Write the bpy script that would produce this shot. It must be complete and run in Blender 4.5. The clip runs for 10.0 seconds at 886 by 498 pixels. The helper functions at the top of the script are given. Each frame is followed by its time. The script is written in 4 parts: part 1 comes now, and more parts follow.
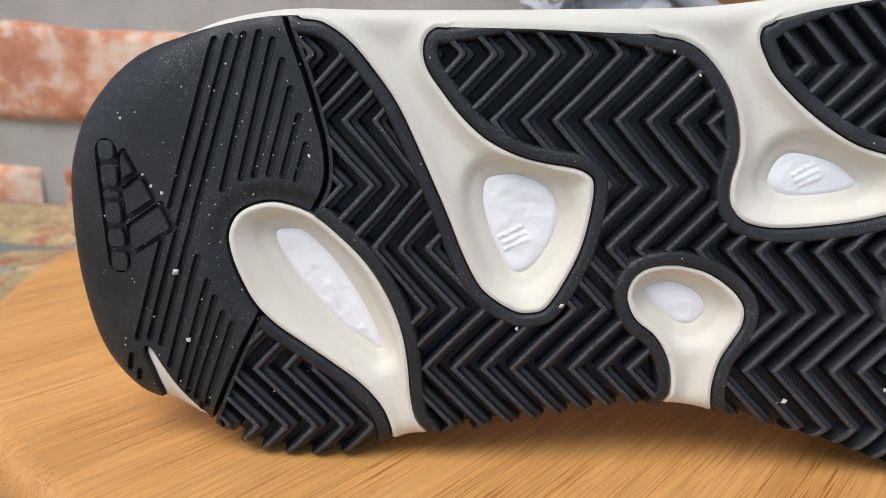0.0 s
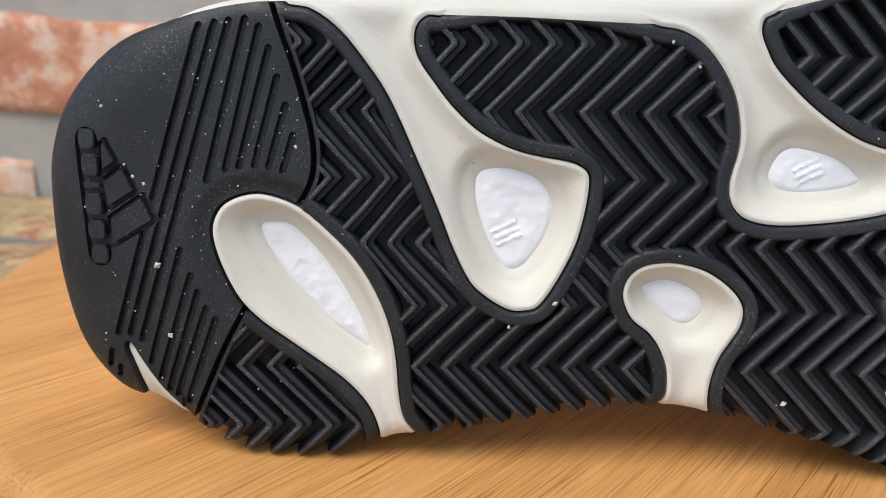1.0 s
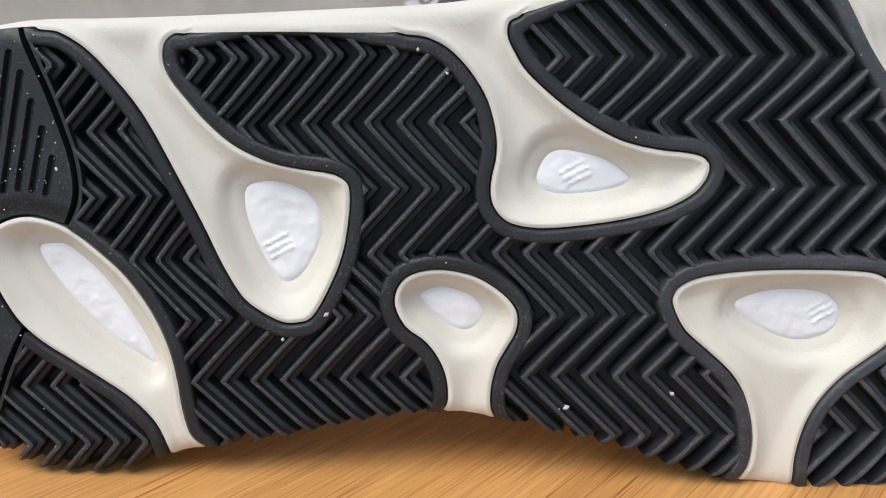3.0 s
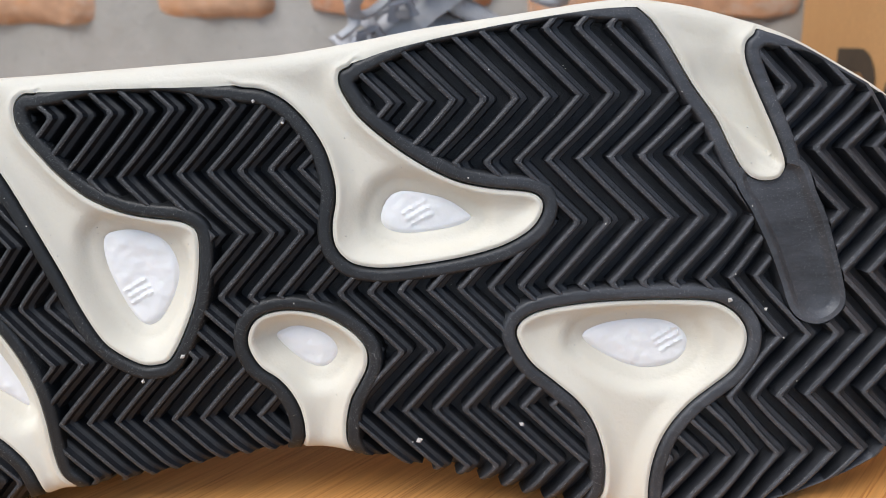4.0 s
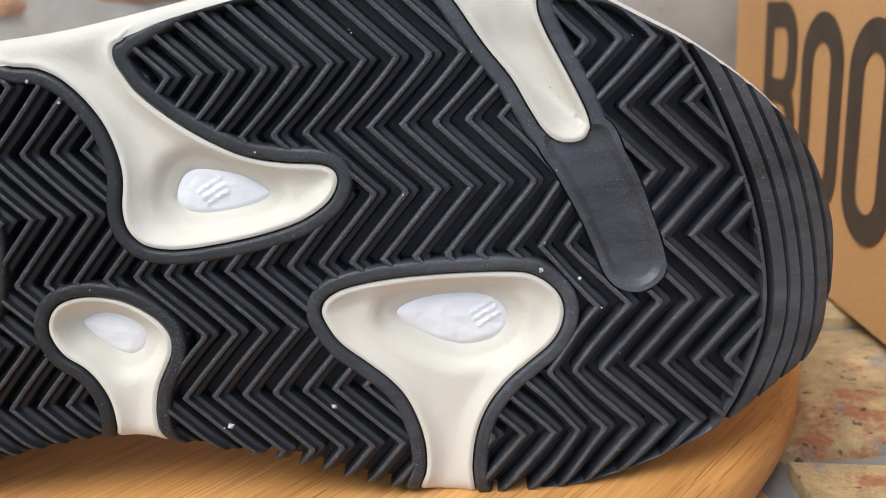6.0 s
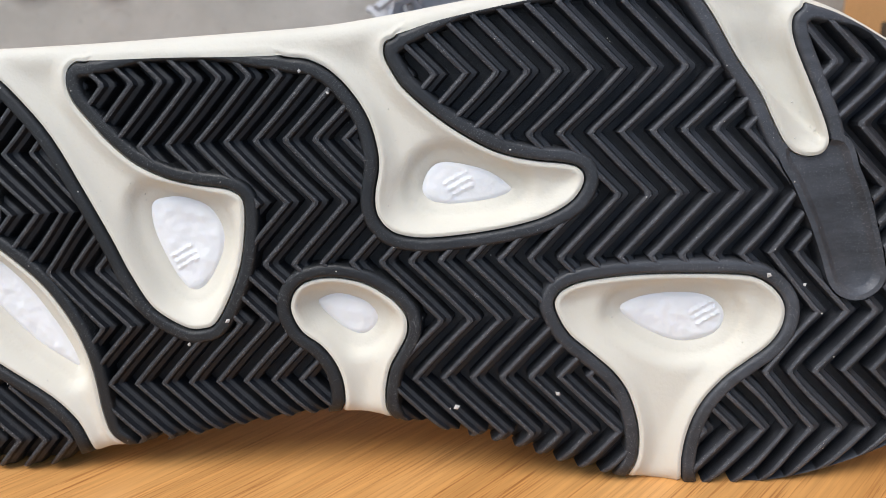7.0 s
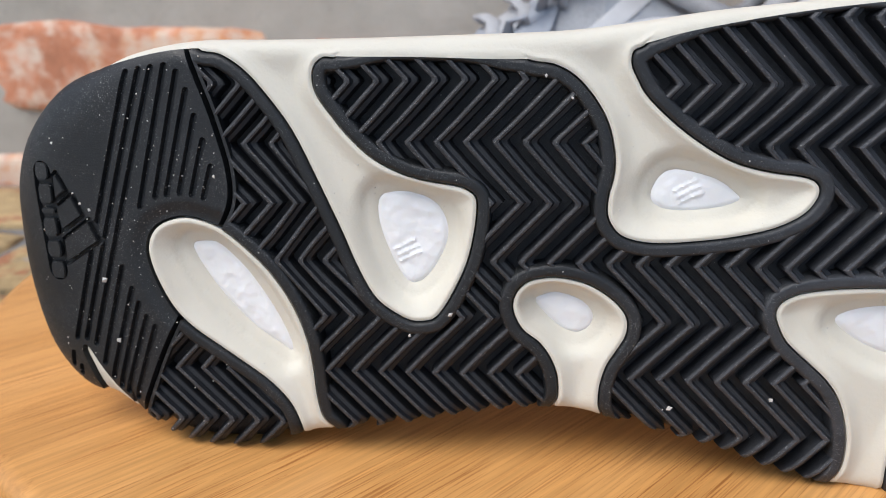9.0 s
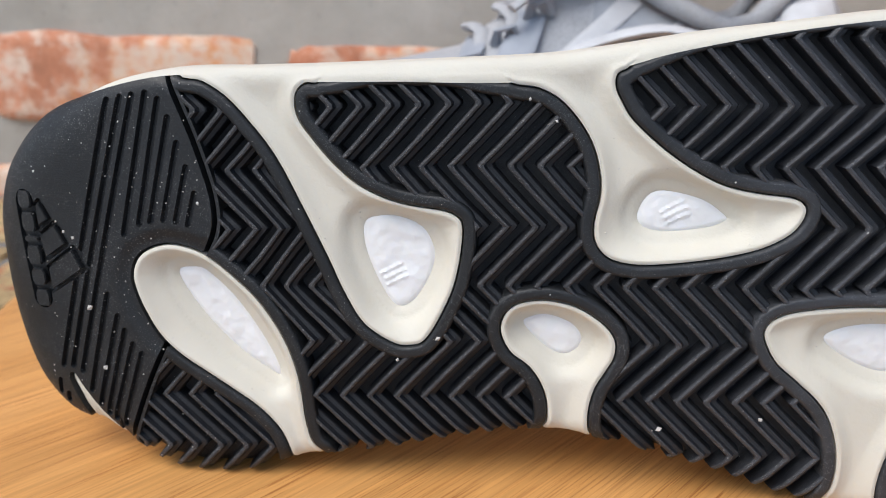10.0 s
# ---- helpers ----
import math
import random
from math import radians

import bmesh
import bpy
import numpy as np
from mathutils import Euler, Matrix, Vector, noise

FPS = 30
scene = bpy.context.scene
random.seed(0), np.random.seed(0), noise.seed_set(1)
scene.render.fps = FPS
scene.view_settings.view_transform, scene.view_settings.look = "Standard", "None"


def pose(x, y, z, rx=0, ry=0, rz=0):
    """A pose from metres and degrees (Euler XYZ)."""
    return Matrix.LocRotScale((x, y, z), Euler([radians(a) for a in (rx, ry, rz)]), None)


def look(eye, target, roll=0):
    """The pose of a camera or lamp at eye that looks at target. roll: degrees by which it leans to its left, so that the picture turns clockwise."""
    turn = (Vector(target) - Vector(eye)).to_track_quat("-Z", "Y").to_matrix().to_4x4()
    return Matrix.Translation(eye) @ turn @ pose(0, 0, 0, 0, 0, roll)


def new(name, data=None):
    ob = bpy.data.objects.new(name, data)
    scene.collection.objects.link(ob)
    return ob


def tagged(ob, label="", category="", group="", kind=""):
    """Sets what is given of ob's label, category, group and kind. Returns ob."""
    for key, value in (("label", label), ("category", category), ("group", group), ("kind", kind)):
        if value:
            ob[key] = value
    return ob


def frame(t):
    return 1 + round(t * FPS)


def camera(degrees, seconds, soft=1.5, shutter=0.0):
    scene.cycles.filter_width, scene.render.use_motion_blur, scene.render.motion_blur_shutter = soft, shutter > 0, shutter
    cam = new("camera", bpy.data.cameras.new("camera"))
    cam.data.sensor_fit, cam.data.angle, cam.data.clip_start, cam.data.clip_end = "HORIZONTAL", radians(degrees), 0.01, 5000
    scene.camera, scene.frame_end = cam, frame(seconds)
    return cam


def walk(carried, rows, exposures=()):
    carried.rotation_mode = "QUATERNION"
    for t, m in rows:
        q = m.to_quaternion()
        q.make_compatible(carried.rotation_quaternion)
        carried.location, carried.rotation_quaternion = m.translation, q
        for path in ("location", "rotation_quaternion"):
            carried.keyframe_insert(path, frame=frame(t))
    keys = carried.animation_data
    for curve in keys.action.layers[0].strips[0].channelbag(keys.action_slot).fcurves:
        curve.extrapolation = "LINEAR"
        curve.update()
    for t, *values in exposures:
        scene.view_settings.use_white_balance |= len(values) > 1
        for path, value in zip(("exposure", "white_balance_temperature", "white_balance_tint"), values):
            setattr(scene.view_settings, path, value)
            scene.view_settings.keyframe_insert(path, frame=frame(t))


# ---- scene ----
cam = camera(58.2, 10.0, soft=0.95)
METRES, EYE, TILT, LEAN, TURN = 0.30, 0.1268, -16.0, -2.7, 0.0
ROWS = [
    (0.0, 0.0, 0.0, 0.0, 0.0, 0.0, 0.0),
    (0.5, 0.0075, 0.0096, -0.0037, -0.07, -0.16, -0.41),
    (1.0, 0.0068, 0.0188, -0.0028, -0.06, -0.09, -0.5),
    (1.5, 0.0368, 0.0158, 0.0065, 0.18, 0.17, -0.15),
    (2.0, 0.0984, 0.0232, 0.0007, 0.84, 0.14, 0.5),
    (3.5, 0.2669, 0.013, 0.0066, 2.34, 0.64, 2.34),
    (4.0, 0.3438, 0.0051, 0.0144, 3.11, 1.31, 3.31),
    (4.5, 0.424, 0.0109, 0.0081, 3.69, 1.66, 4.33),
    (5.0, 0.5, 0.0252, 0.0075, 4.55, 0.98, 5.55),
    (5.2, 0.5289, 0.0391, -0.0001, 5.07, 0.85, 5.86),
    (6.3, 0.4929, 0.0445, 0.0005, 5.0, -0.3, 4.84),
    (6.5, 0.4616, 0.0325, 0.0085, 5.15, 0.02, 4.15),
    (7.0, 0.3318, -0.0043, 0.0131, 4.89, -0.56, 2.4),
    (7.5, 0.2231, -0.0079, 0.0256, 6.02, -1.8, 0.52),
    (8.0, 0.1988, -0.0395, 0.0542, 6.56, -2.01, -0.19),
    (8.5, 0.1939, -0.0371, 0.0576, 6.36, -2.17, -0.09),
    (9.0, 0.1608, -0.0349, 0.0373, 6.12, -2.26, -0.04),
    (9.5, 0.1587, -0.0421, 0.0514, 6.13, -2.54, 0.34),
    (10.0, 0.1693, -0.0293, 0.0617, 5.86, -2.65, 0.77),
]
cam.data.dof.use_dof, cam.data.dof.focus_distance, cam.data.dof.aperture_fstop = True, 0.188, 16.0
walk(cam, [(t, pose(0, 0, EYE, TILT, LEAN, TURN) @ pose(METRES * x, METRES * y, METRES * z, 90 + pitch, roll, yaw)) for t, x, y, z, yaw, pitch, roll in ROWS],
     exposures=((0.0, 0.10), (2.0, 0.12), (3.5, 0.13), (4.5, 0.18), (6.5, 0.24), (7.5, 0.14), (8.5, 0.11), (10.0, 0.11)))

# ---- light: a bright overcast sky, brightest high up behind the camera's left shoulder ----
world = bpy.data.worlds.new("world")
scene.world = world
world.use_nodes = True
wn = world.node_tree.nodes
sky = wn.new("ShaderNodeTexSky")
sky.sky_type = "NISHITA"
sky.sun_disc = False
sky.sun_elevation, sky.sun_rotation = radians(57), radians(218)
sky.dust_density, sky.ozone_density, sky.air_density = 1.5, 1.0, 1.0
wn["Background"].inputs["Strength"].default_value = 0.15
world.node_tree.links.new(sky.outputs["Color"], wn["Background"].inputs["Color"])
sun_data = bpy.data.lights.new("sun", "SUN")
sun_data.energy, sun_data.angle, sun_data.color = 2.6, radians(40), (1.0, 0.975, 0.94)
sun = new("sun", sun_data)
sun.matrix_world = look((-0.48, -0.62, 1.2), (0, 0, 0))


# ---- materials ----
def material(name):
    m = bpy.data.materials.new(name)
    m.use_nodes = True
    nt = m.node_tree
    bsdf = nt.nodes["Principled BSDF"]
    return m, nt, bsdf


def node(nt, kind, **values):
    n = nt.nodes.new("ShaderNode" + kind)
    for key, value in values.items():
        if key in n.inputs:
            n.inputs[key].default_value = value
    return n


def coords(nt, scale=(1, 1, 1), rot=(0, 0, 0)):
    tc, turned, mp = node(nt, "TexCoord"), node(nt, "Mapping"), node(nt, "Mapping")
    turned.inputs["Rotation"].default_value = rot
    mp.inputs["Scale"].default_value = scale
    nt.links.new(tc.outputs["Object"], turned.inputs["Vector"])
    nt.links.new(turned.outputs["Vector"], mp.inputs["Vector"])
    return mp.outputs["Vector"]


def noise_tex(nt, vec, scale, detail=4.0, rough=0.55):
    n = node(nt, "TexNoise", Scale=scale, Detail=detail, Roughness=rough)
    nt.links.new(vec, n.inputs["Vector"])
    return n.outputs["Fac"]


def ramp(nt, fac, *stops):
    r = node(nt, "ValToRGB")
    els = r.color_ramp.elements
    while len(els) < len(stops):
        els.new(0.5)
    for e, (p, c) in zip(els, stops):
        e.position = p
        e.color = (*c, 1) if len(c) == 3 else c
    nt.links.new(fac, r.inputs["Fac"])
    return r.outputs["Color"]


def grey(v):
    return (v, v, v)


def mix(nt, fac, a, b, blend="MIX"):
    m = node(nt, "Mix")
    m.data_type, m.blend_type = "RGBA", blend
    if isinstance(fac, float):
        m.inputs[0].default_value = fac
    else:
        nt.links.new(fac, m.inputs[0])
    for slot, c in ((6, a), (7, b)):
        if isinstance(c, tuple):
            m.inputs[slot].default_value = (*c, 1)
        else:
            nt.links.new(c, m.inputs[slot])
    return m.outputs[2]


def bump(nt, bsdf, height, strength, distance):
    b = node(nt, "Bump", Strength=strength, Distance=distance)
    nt.links.new(height, b.inputs["Height"])
    nt.links.new(b.outputs["Normal"], bsdf.inputs["Normal"])


def times(nt, a, b):
    m = node(nt, "Math")
    m.operation = "MULTIPLY"
    nt.links.new(a, m.inputs[0]), nt.links.new(b, m.inputs[1])
    return m.outputs[0]


def rubber_material(name, low, high, dust_low, dust_most, gloss, toe_sheen, relief):
    """Black rubber with pale flecks, a thin grey film of wear and painted sky sheen towards the toe."""
    m, nt, b = material(name)
    v = coords(nt)
    base = ramp(nt, noise_tex(nt, v, 60, 5), (0.3, low), (0.75, high))
    fleck = ramp(nt, noise_tex(nt, v, 2600, 3, 0.8), (0.59, grey(0)), (0.67, grey(1)))
    film = ramp(nt, noise_tex(nt, v, 420, 6, 0.7), (0.42, grey(0)), (0.75, grey(0.10)))
    zone = ramp(nt, noise_tex(nt, v, 38, 4, 0.65), (0.42, grey(dust_low)), (0.74, grey(dust_most)))
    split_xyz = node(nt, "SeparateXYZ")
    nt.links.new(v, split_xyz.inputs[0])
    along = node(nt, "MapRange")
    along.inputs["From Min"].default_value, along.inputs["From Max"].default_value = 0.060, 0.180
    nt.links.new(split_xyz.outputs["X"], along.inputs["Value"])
    # patchy blue-grey sky sheen put into the colour, growing towards the toe
    sheen = ramp(nt, noise_tex(nt, coords(nt, (0.25, 1.0, 1.0)), 90, 6, 0.7), (0.32, grey(0.15 * toe_sheen)), (0.68, grey(toe_sheen)))
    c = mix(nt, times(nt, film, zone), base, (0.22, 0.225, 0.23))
    c = mix(nt, times(nt, along.outputs["Result"], sheen), c, (0.115, 0.122, 0.140))
    nt.links.new(mix(nt, times(nt, fleck, zone), c, (0.36, 0.36, 0.355)), b.inputs["Base Color"])
    nt.links.new(ramp(nt, noise_tex(nt, v, 150, 4), (0.3, grey(0.42)), (0.7, grey(0.60))), b.inputs["Roughness"])
    b.inputs["Specular IOR Level"].default_value = gloss
    brushed = noise_tex(nt, coords(nt, (0.12, 1.0, 1.0)), 2400, 3, 0.6)
    grain = mix(nt, 0.4, noise_tex(nt, v, 1900, 4, 0.6), brushed)
    bump(nt, b, grain, relief, 0.0003)
    return m


def foam_material(name, low, high, rough, grain):
    m, nt, b = material(name)
    v = coords(nt)
    nt.links.new(ramp(nt, noise_tex(nt, v, 45, 4), (0.3, low), (0.7, high)), b.inputs["Base Color"])
    b.inputs["Roughness"].default_value = rough
    b.inputs["Specular IOR Level"].default_value = 0.3
    b.inputs["Subsurface Weight"].default_value = 0.08
    b.inputs["Subsurface Radius"].default_value = (0.002, 0.0015, 0.001)
    bump(nt, b, noise_tex(nt, v, grain, 3), 0.25, 0.0004)
    return m


def bamboo_material():
    m, nt, b = material("varnished bamboo")
    turn = (0, 0, radians(-51))
    tone = ramp(nt, noise_tex(nt, coords(nt, (2.0, 26.0, 26.0), turn), 1.6, 3, 0.5), (0.3, (0.52, 0.250, 0.075)), (0.5, (0.60, 0.300, 0.096)), (0.72, (0.67, 0.350, 0.122)))
    fibre = ramp(nt, noise_tex(nt, coords(nt, (1.0, 22.0, 22.0), turn), 30, 5, 0.6), (0.3, grey(0.80)), (0.66, grey(1.08)))
    pores = ramp(nt, noise_tex(nt, coords(nt, (0.7, 46.0, 46.0), turn), 42, 2, 0.5), (0.545, grey(0)), (0.61, grey(0.95)))
    where = ramp(nt, noise_tex(nt, coords(nt, (1.0, 4.0, 4.0), turn), 16, 3, 0.5), (0.36, grey(0.12)), (0.66, grey(0.9)))
    c = mix(nt, 1.0, tone, fibre, "MULTIPLY")
    nt.links.new(mix(nt, times(nt, pores, where), c, (0.29, 0.10, 0.024)), b.inputs["Base Color"])
    b.inputs["Roughness"].default_value = 0.36
    b.inputs["Specular IOR Level"].default_value = 0.4
    bump(nt, b, noise_tex(nt, coords(nt, (1.0, 22.0, 22.0), turn), 40, 4, 0.6), 0.06, 0.0004)
    return m


def brick_material(name, dark, mid, pale, lime_from):
    m, nt, b = material(name)
    v = coords(nt)
    info = node(nt, "ObjectInfo")
    tone = ramp(nt, info.outputs["Random"], (0.0, dark), (0.5, mid), (1.0, pale))
    big = ramp(nt, noise_tex(nt, v, 26, 6, 0.65), (0.35, grey(0.66)), (0.68, grey(1.25)))
    c = mix(nt, 1.0, tone, big, "MULTIPLY")
    c = mix(nt, ramp(nt, noise_tex(nt, v, 17, 5, 0.7), (0.52, grey(0)), (0.62, grey(0.75))), c, (0.72, 0.36, 0.17))
    lime = ramp(nt, noise_tex(nt, v, 30, 7, 0.75), (lime_from, grey(0)), (lime_from + 0.13, grey(0.85)))
    c = mix(nt, lime, c, (0.70, 0.60, 0.50))
    nt.links.new(c, b.inputs["Base Color"])
    b.inputs["Roughness"].default_value = 0.9
    bump(nt, b, noise_tex(nt, v, 180, 6, 0.7), 0.7, 0.002)
    return m


def cement_material(name, low, high):
    m, nt, b = material(name)
    v = coords(nt)
    c = ramp(nt, noise_tex(nt, v, 14, 7, 0.65), (0.3, low), (0.72, high))
    c = mix(nt, ramp(nt, noise_tex(nt, v, 260, 4, 0.6), (0.62, grey(0)), (0.75, grey(0.35))), c, (0.12, 0.115, 0.11))
    nt.links.new(c, b.inputs["Base Color"])
    b.inputs["Roughness"].default_value = 0.93
    bump(nt, b, noise_tex(nt, v, 120, 7, 0.7), 0.6, 0.002)
    return m


def paver_material():
    m, nt, b = material("worn buff paver")
    v = coords(nt)
    info = node(nt, "ObjectInfo")
    tone = ramp(nt, info.outputs["Random"], (0.0, (0.50, 0.37, 0.19)), (0.6, (0.58, 0.43, 0.23)), (1.0, (0.48, 0.27, 0.15)))
    c = mix(nt, 1.0, tone, ramp(nt, noise_tex(nt, v, 34, 8, 0.75), (0.34, grey(0.5)), (0.66, grey(1.2))), "MULTIPLY")
    c = mix(nt, ramp(nt, noise_tex(nt, v, 24, 6, 0.75), (0.53, grey(0)), (0.60, grey(0.85))), c, (0.36, 0.13, 0.065))
    c = mix(nt, ramp(nt, noise_tex(nt, v, 30, 6, 0.7), (0.60, grey(0)), (0.66, grey(0.8))), c, (0.30, 0.29, 0.28))
    c = mix(nt, ramp(nt, noise_tex(nt, v, 210, 3, 0.6), (0.63, grey(0)), (0.69, grey(0.85))), c, (0.05, 0.042, 0.036))
    nt.links.new(c, b.inputs["Base Color"])
    b.inputs["Roughness"].default_value = 0.9
    bump(nt, b, noise_tex(nt, v, 110, 7, 0.75), 0.9, 0.003)
    return m


def card_material():
    m, nt, b = material("brown cardboard")
    v = coords(nt, (1, 1, 1))
    c = ramp(nt, noise_tex(nt, v, 12, 5), (0.3, (0.56, 0.32, 0.128)), (0.7, (0.63, 0.365, 0.155)))
    fibre = ramp(nt, noise_tex(nt, coords(nt, (1, 1, 9)), 240, 3), (0.35, grey(0.9)), (0.65, grey(1.06)))
    nt.links.new(mix(nt, 1.0, c, fibre, "MULTIPLY"), b.inputs["Base Color"])
    b.inputs["Roughness"].default_value = 0.75
    bump(nt, b, noise_tex(nt, v, 300, 3), 0.15, 0.0005)
    return m


def plain_material(name, low, high, rough, scale=80, bumpy=0.2, weave=0):
    m, nt, b = material(name)
    v = coords(nt)
    c = ramp(nt, noise_tex(nt, v, scale, 5), (0.3, low), (0.7, high))
    if weave:
        w = node(nt, "TexVoronoi", Scale=weave)
        nt.links.new(v, w.inputs["Vector"])
        c = mix(nt, 1.0, c, ramp(nt, w.outputs["Distance"], (0.1, grey(0.8)), (0.5, grey(1.05))), "MULTIPLY")
    nt.links.new(c, b.inputs["Base Color"])
    b.inputs["Roughness"].default_value = rough
    bump(nt, b, noise_tex(nt, v, scale * 12, 4), bumpy, 0.0005)
    return m


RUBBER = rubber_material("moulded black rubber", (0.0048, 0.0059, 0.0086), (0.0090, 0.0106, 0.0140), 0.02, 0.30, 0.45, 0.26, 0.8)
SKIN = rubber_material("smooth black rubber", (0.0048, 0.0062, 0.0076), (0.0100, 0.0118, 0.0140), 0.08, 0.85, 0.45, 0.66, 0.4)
# dust flecks, plus a base painted paler, as lit crests over shaded grooves
DUSTED_LIT = rubber_material("dust-worn black rubber, paler as if lit", (0.0125, 0.0138, 0.0168), (0.028, 0.030, 0.035), 0.50, 1.0, 0.5, 0.55, 0.9)
CREAM = foam_material("cream foam", (0.605, 0.575, 0.495), (0.645, 0.615, 0.53), 0.62, 900)
WHITE = foam_material("white foam", (0.74, 0.745, 0.75), (0.80, 0.805, 0.81), 0.5, 500)
BAMBOO = bamboo_material()
BRICK = brick_material("weathered red brick", (0.46, 0.140, 0.078), (0.53, 0.185, 0.100), (0.60, 0.26, 0.15), 0.47)
PEACH = brick_material("pale orange brick", (0.62, 0.30, 0.16), (0.68, 0.37, 0.21), (0.74, 0.46, 0.29), 0.50)
CEMENT = cement_material("grey cement render", (0.34, 0.325, 0.29), (0.47, 0.45, 0.41))
GROUT = cement_material("dark cement joint", (0.14, 0.14, 0.14), (0.24, 0.235, 0.225))
PAVER = paver_material()
CARD = card_material()
INK = plain_material("faded black ink", (0.055, 0.042, 0.028), (0.075, 0.058, 0.038), 0.7)
MESH_GREY = plain_material("grey knit", (0.34, 0.35, 0.37), (0.44, 0.45, 0.47), 0.85, 60, 0.4, 900)
SUEDE = plain_material("pale grey suede", (0.50, 0.51, 0.53), (0.60, 0.61, 0.63), 0.9, 90, 0.3)
LACE = plain_material("light grey lace", (0.34, 0.35, 0.37), (0.42, 0.43, 0.45), 0.85, 200, 0.4)
SMOKE = plain_material("smoke plastic", (0.29, 0.31, 0.345), (0.36, 0.385, 0.42), 0.5)
TAB = plain_material("slate grey webbing", (0.27, 0.30, 0.35), (0.34, 0.37, 0.42), 0.7)
CRUMB = plain_material("pale grit", (0.45, 0.43, 0.40), (0.62, 0.60, 0.56), 0.8)


# ---- mesh helpers ----
def to_mesh(name, verts, faces, smooth_angle=None):
    me = bpy.data.meshes.new(name)
    me.from_pydata([tuple(map(float, v)) for v in verts], [], [tuple(map(int, f)) for f in faces])
    me.validate()
    if smooth_angle is not None:
        me.polygons.foreach_set("use_smooth", [True] * len(me.polygons))
        me.set_sharp_from_angle(angle=radians(smooth_angle))
    me.update()
    return me


def part(name, me, mat, parent=None, label=""):
    ob = new(name, me)
    me.name = name
    if not me.materials:
        me.materials.append(mat)
    if parent is not None:
        ob.parent = parent
    return tagged(ob, label) if label else ob


def from_bm(name, bm, smooth_angle=None):
    me = bpy.data.meshes.new(name)
    bm.normal_update()
    bm.to_mesh(me)
    bm.free()
    if smooth_angle is not None:
        me.polygons.foreach_set("use_smooth", [True] * len(me.polygons))
        me.set_sharp_from_angle(angle=radians(smooth_angle))
    return me


def thing(name, label, category, m=None, group="", kind=""):
    ob = new(name)
    if m is not None:
        ob.matrix_world = m
    return tagged(ob, label, category, group, kind)


def spline(points, closed=True, steps=8):
    """A Catmull-Rom curve through the points."""
    p = np.array(points, float)
    n = len(p)
    out = []
    for i in range(n if closed else n - 1):
        if closed:
            a, b, c, d = p[i - 1], p[i], p[(i + 1) % n], p[(i + 2) % n]
        else:
            a, b, c, d = p[max(i - 1, 0)], p[i], p[i + 1], p[min(i + 2, n - 1)]
        for s in np.arange(steps) / steps:
            out.append(0.5 * (2 * b + (c - a) * s + (2 * a - 5 * b + 4 * c - d) * s**2 + (3 * b - a - 3 * c + d) * s**3))
    if not closed:
        out.append(p[-1])
    return np.array(out)


def line_distance(q, line, closed):
    best = np.full(len(q), 1e9)
    ends = np.roll(line, -1, 0) if closed else line[1:]
    for a, b in zip(line if closed else line[:-1], ends):
        ab = b - a
        t = np.clip(((q - a) @ ab) / max(ab @ ab, 1e-12), 0, 1)
        d = q - a - t[:, None] * ab
        best = np.minimum(best, d[:, 0]**2 + d[:, 1]**2)
    return np.sqrt(best)


def inside_of(q, line):
    """Distance to a closed line: positive inside."""
    hit = np.zeros(len(q), bool)
    for a, b in zip(line, np.roll(line, -1, 0)):
        if a[1] != b[1]:
            cross = (a[1] > q[:, 1]) != (b[1] > q[:, 1])
            hit ^= cross & (q[:, 0] < (b[0] - a[0]) * (q[:, 1] - a[1]) / (b[1] - a[1]) + a[0])
    return np.where(hit, 1, -1) * line_distance(q, line, True)


def split(tris, field, level):
    """Cuts triangles (n, 3, fields) along field = level: those above and those below."""
    f = tris[:, :, field] - level
    above = f > 0
    count = above.sum(1)
    up, down = [tris[count == 3]], [tris[count == 0]]
    for k, (lone, rest) in ((1, (up, down)), (2, (down, up))):
        sel = count == k
        t, g, ab = tris[sel], f[sel], above[sel]
        if not len(t):
            continue
        first = np.argmax(ab if k == 1 else ~ab, 1)
        idx = (first[:, None] + np.arange(3)) % 3
        rows = np.arange(len(t))[:, None]
        t, g = t[rows, idx], g[rows, idx]
        s1 = (g[:, 0] / (g[:, 0] - g[:, 1]))[:, None]
        s2 = (g[:, 0] / (g[:, 0] - g[:, 2]))[:, None]
        m1, m2 = t[:, 0] + (t[:, 1] - t[:, 0]) * s1, t[:, 0] + (t[:, 2] - t[:, 0]) * s2
        m1[:, field] = level
        m2[:, field] = level
        lone.append(np.stack([t[:, 0], m1, m2], 1))
        rest.append(np.stack([m1, t[:, 1], t[:, 2]], 1))
        rest.append(np.stack([m1, t[:, 2], m2], 1))
    return np.concatenate(up), np.concatenate(down)


def keep(tris, field, low=None, high=None):
    if low is not None:
        tris = split(tris, field, low)[0]
    if high is not None:
        tris = split(tris, field, high)[1]
    return tris


def cut(tris, field, *levels):
    """Puts edges along the levels, keeping everything."""
    for level in levels:
        tris = np.concatenate(split(tris, field, level))
    return tris


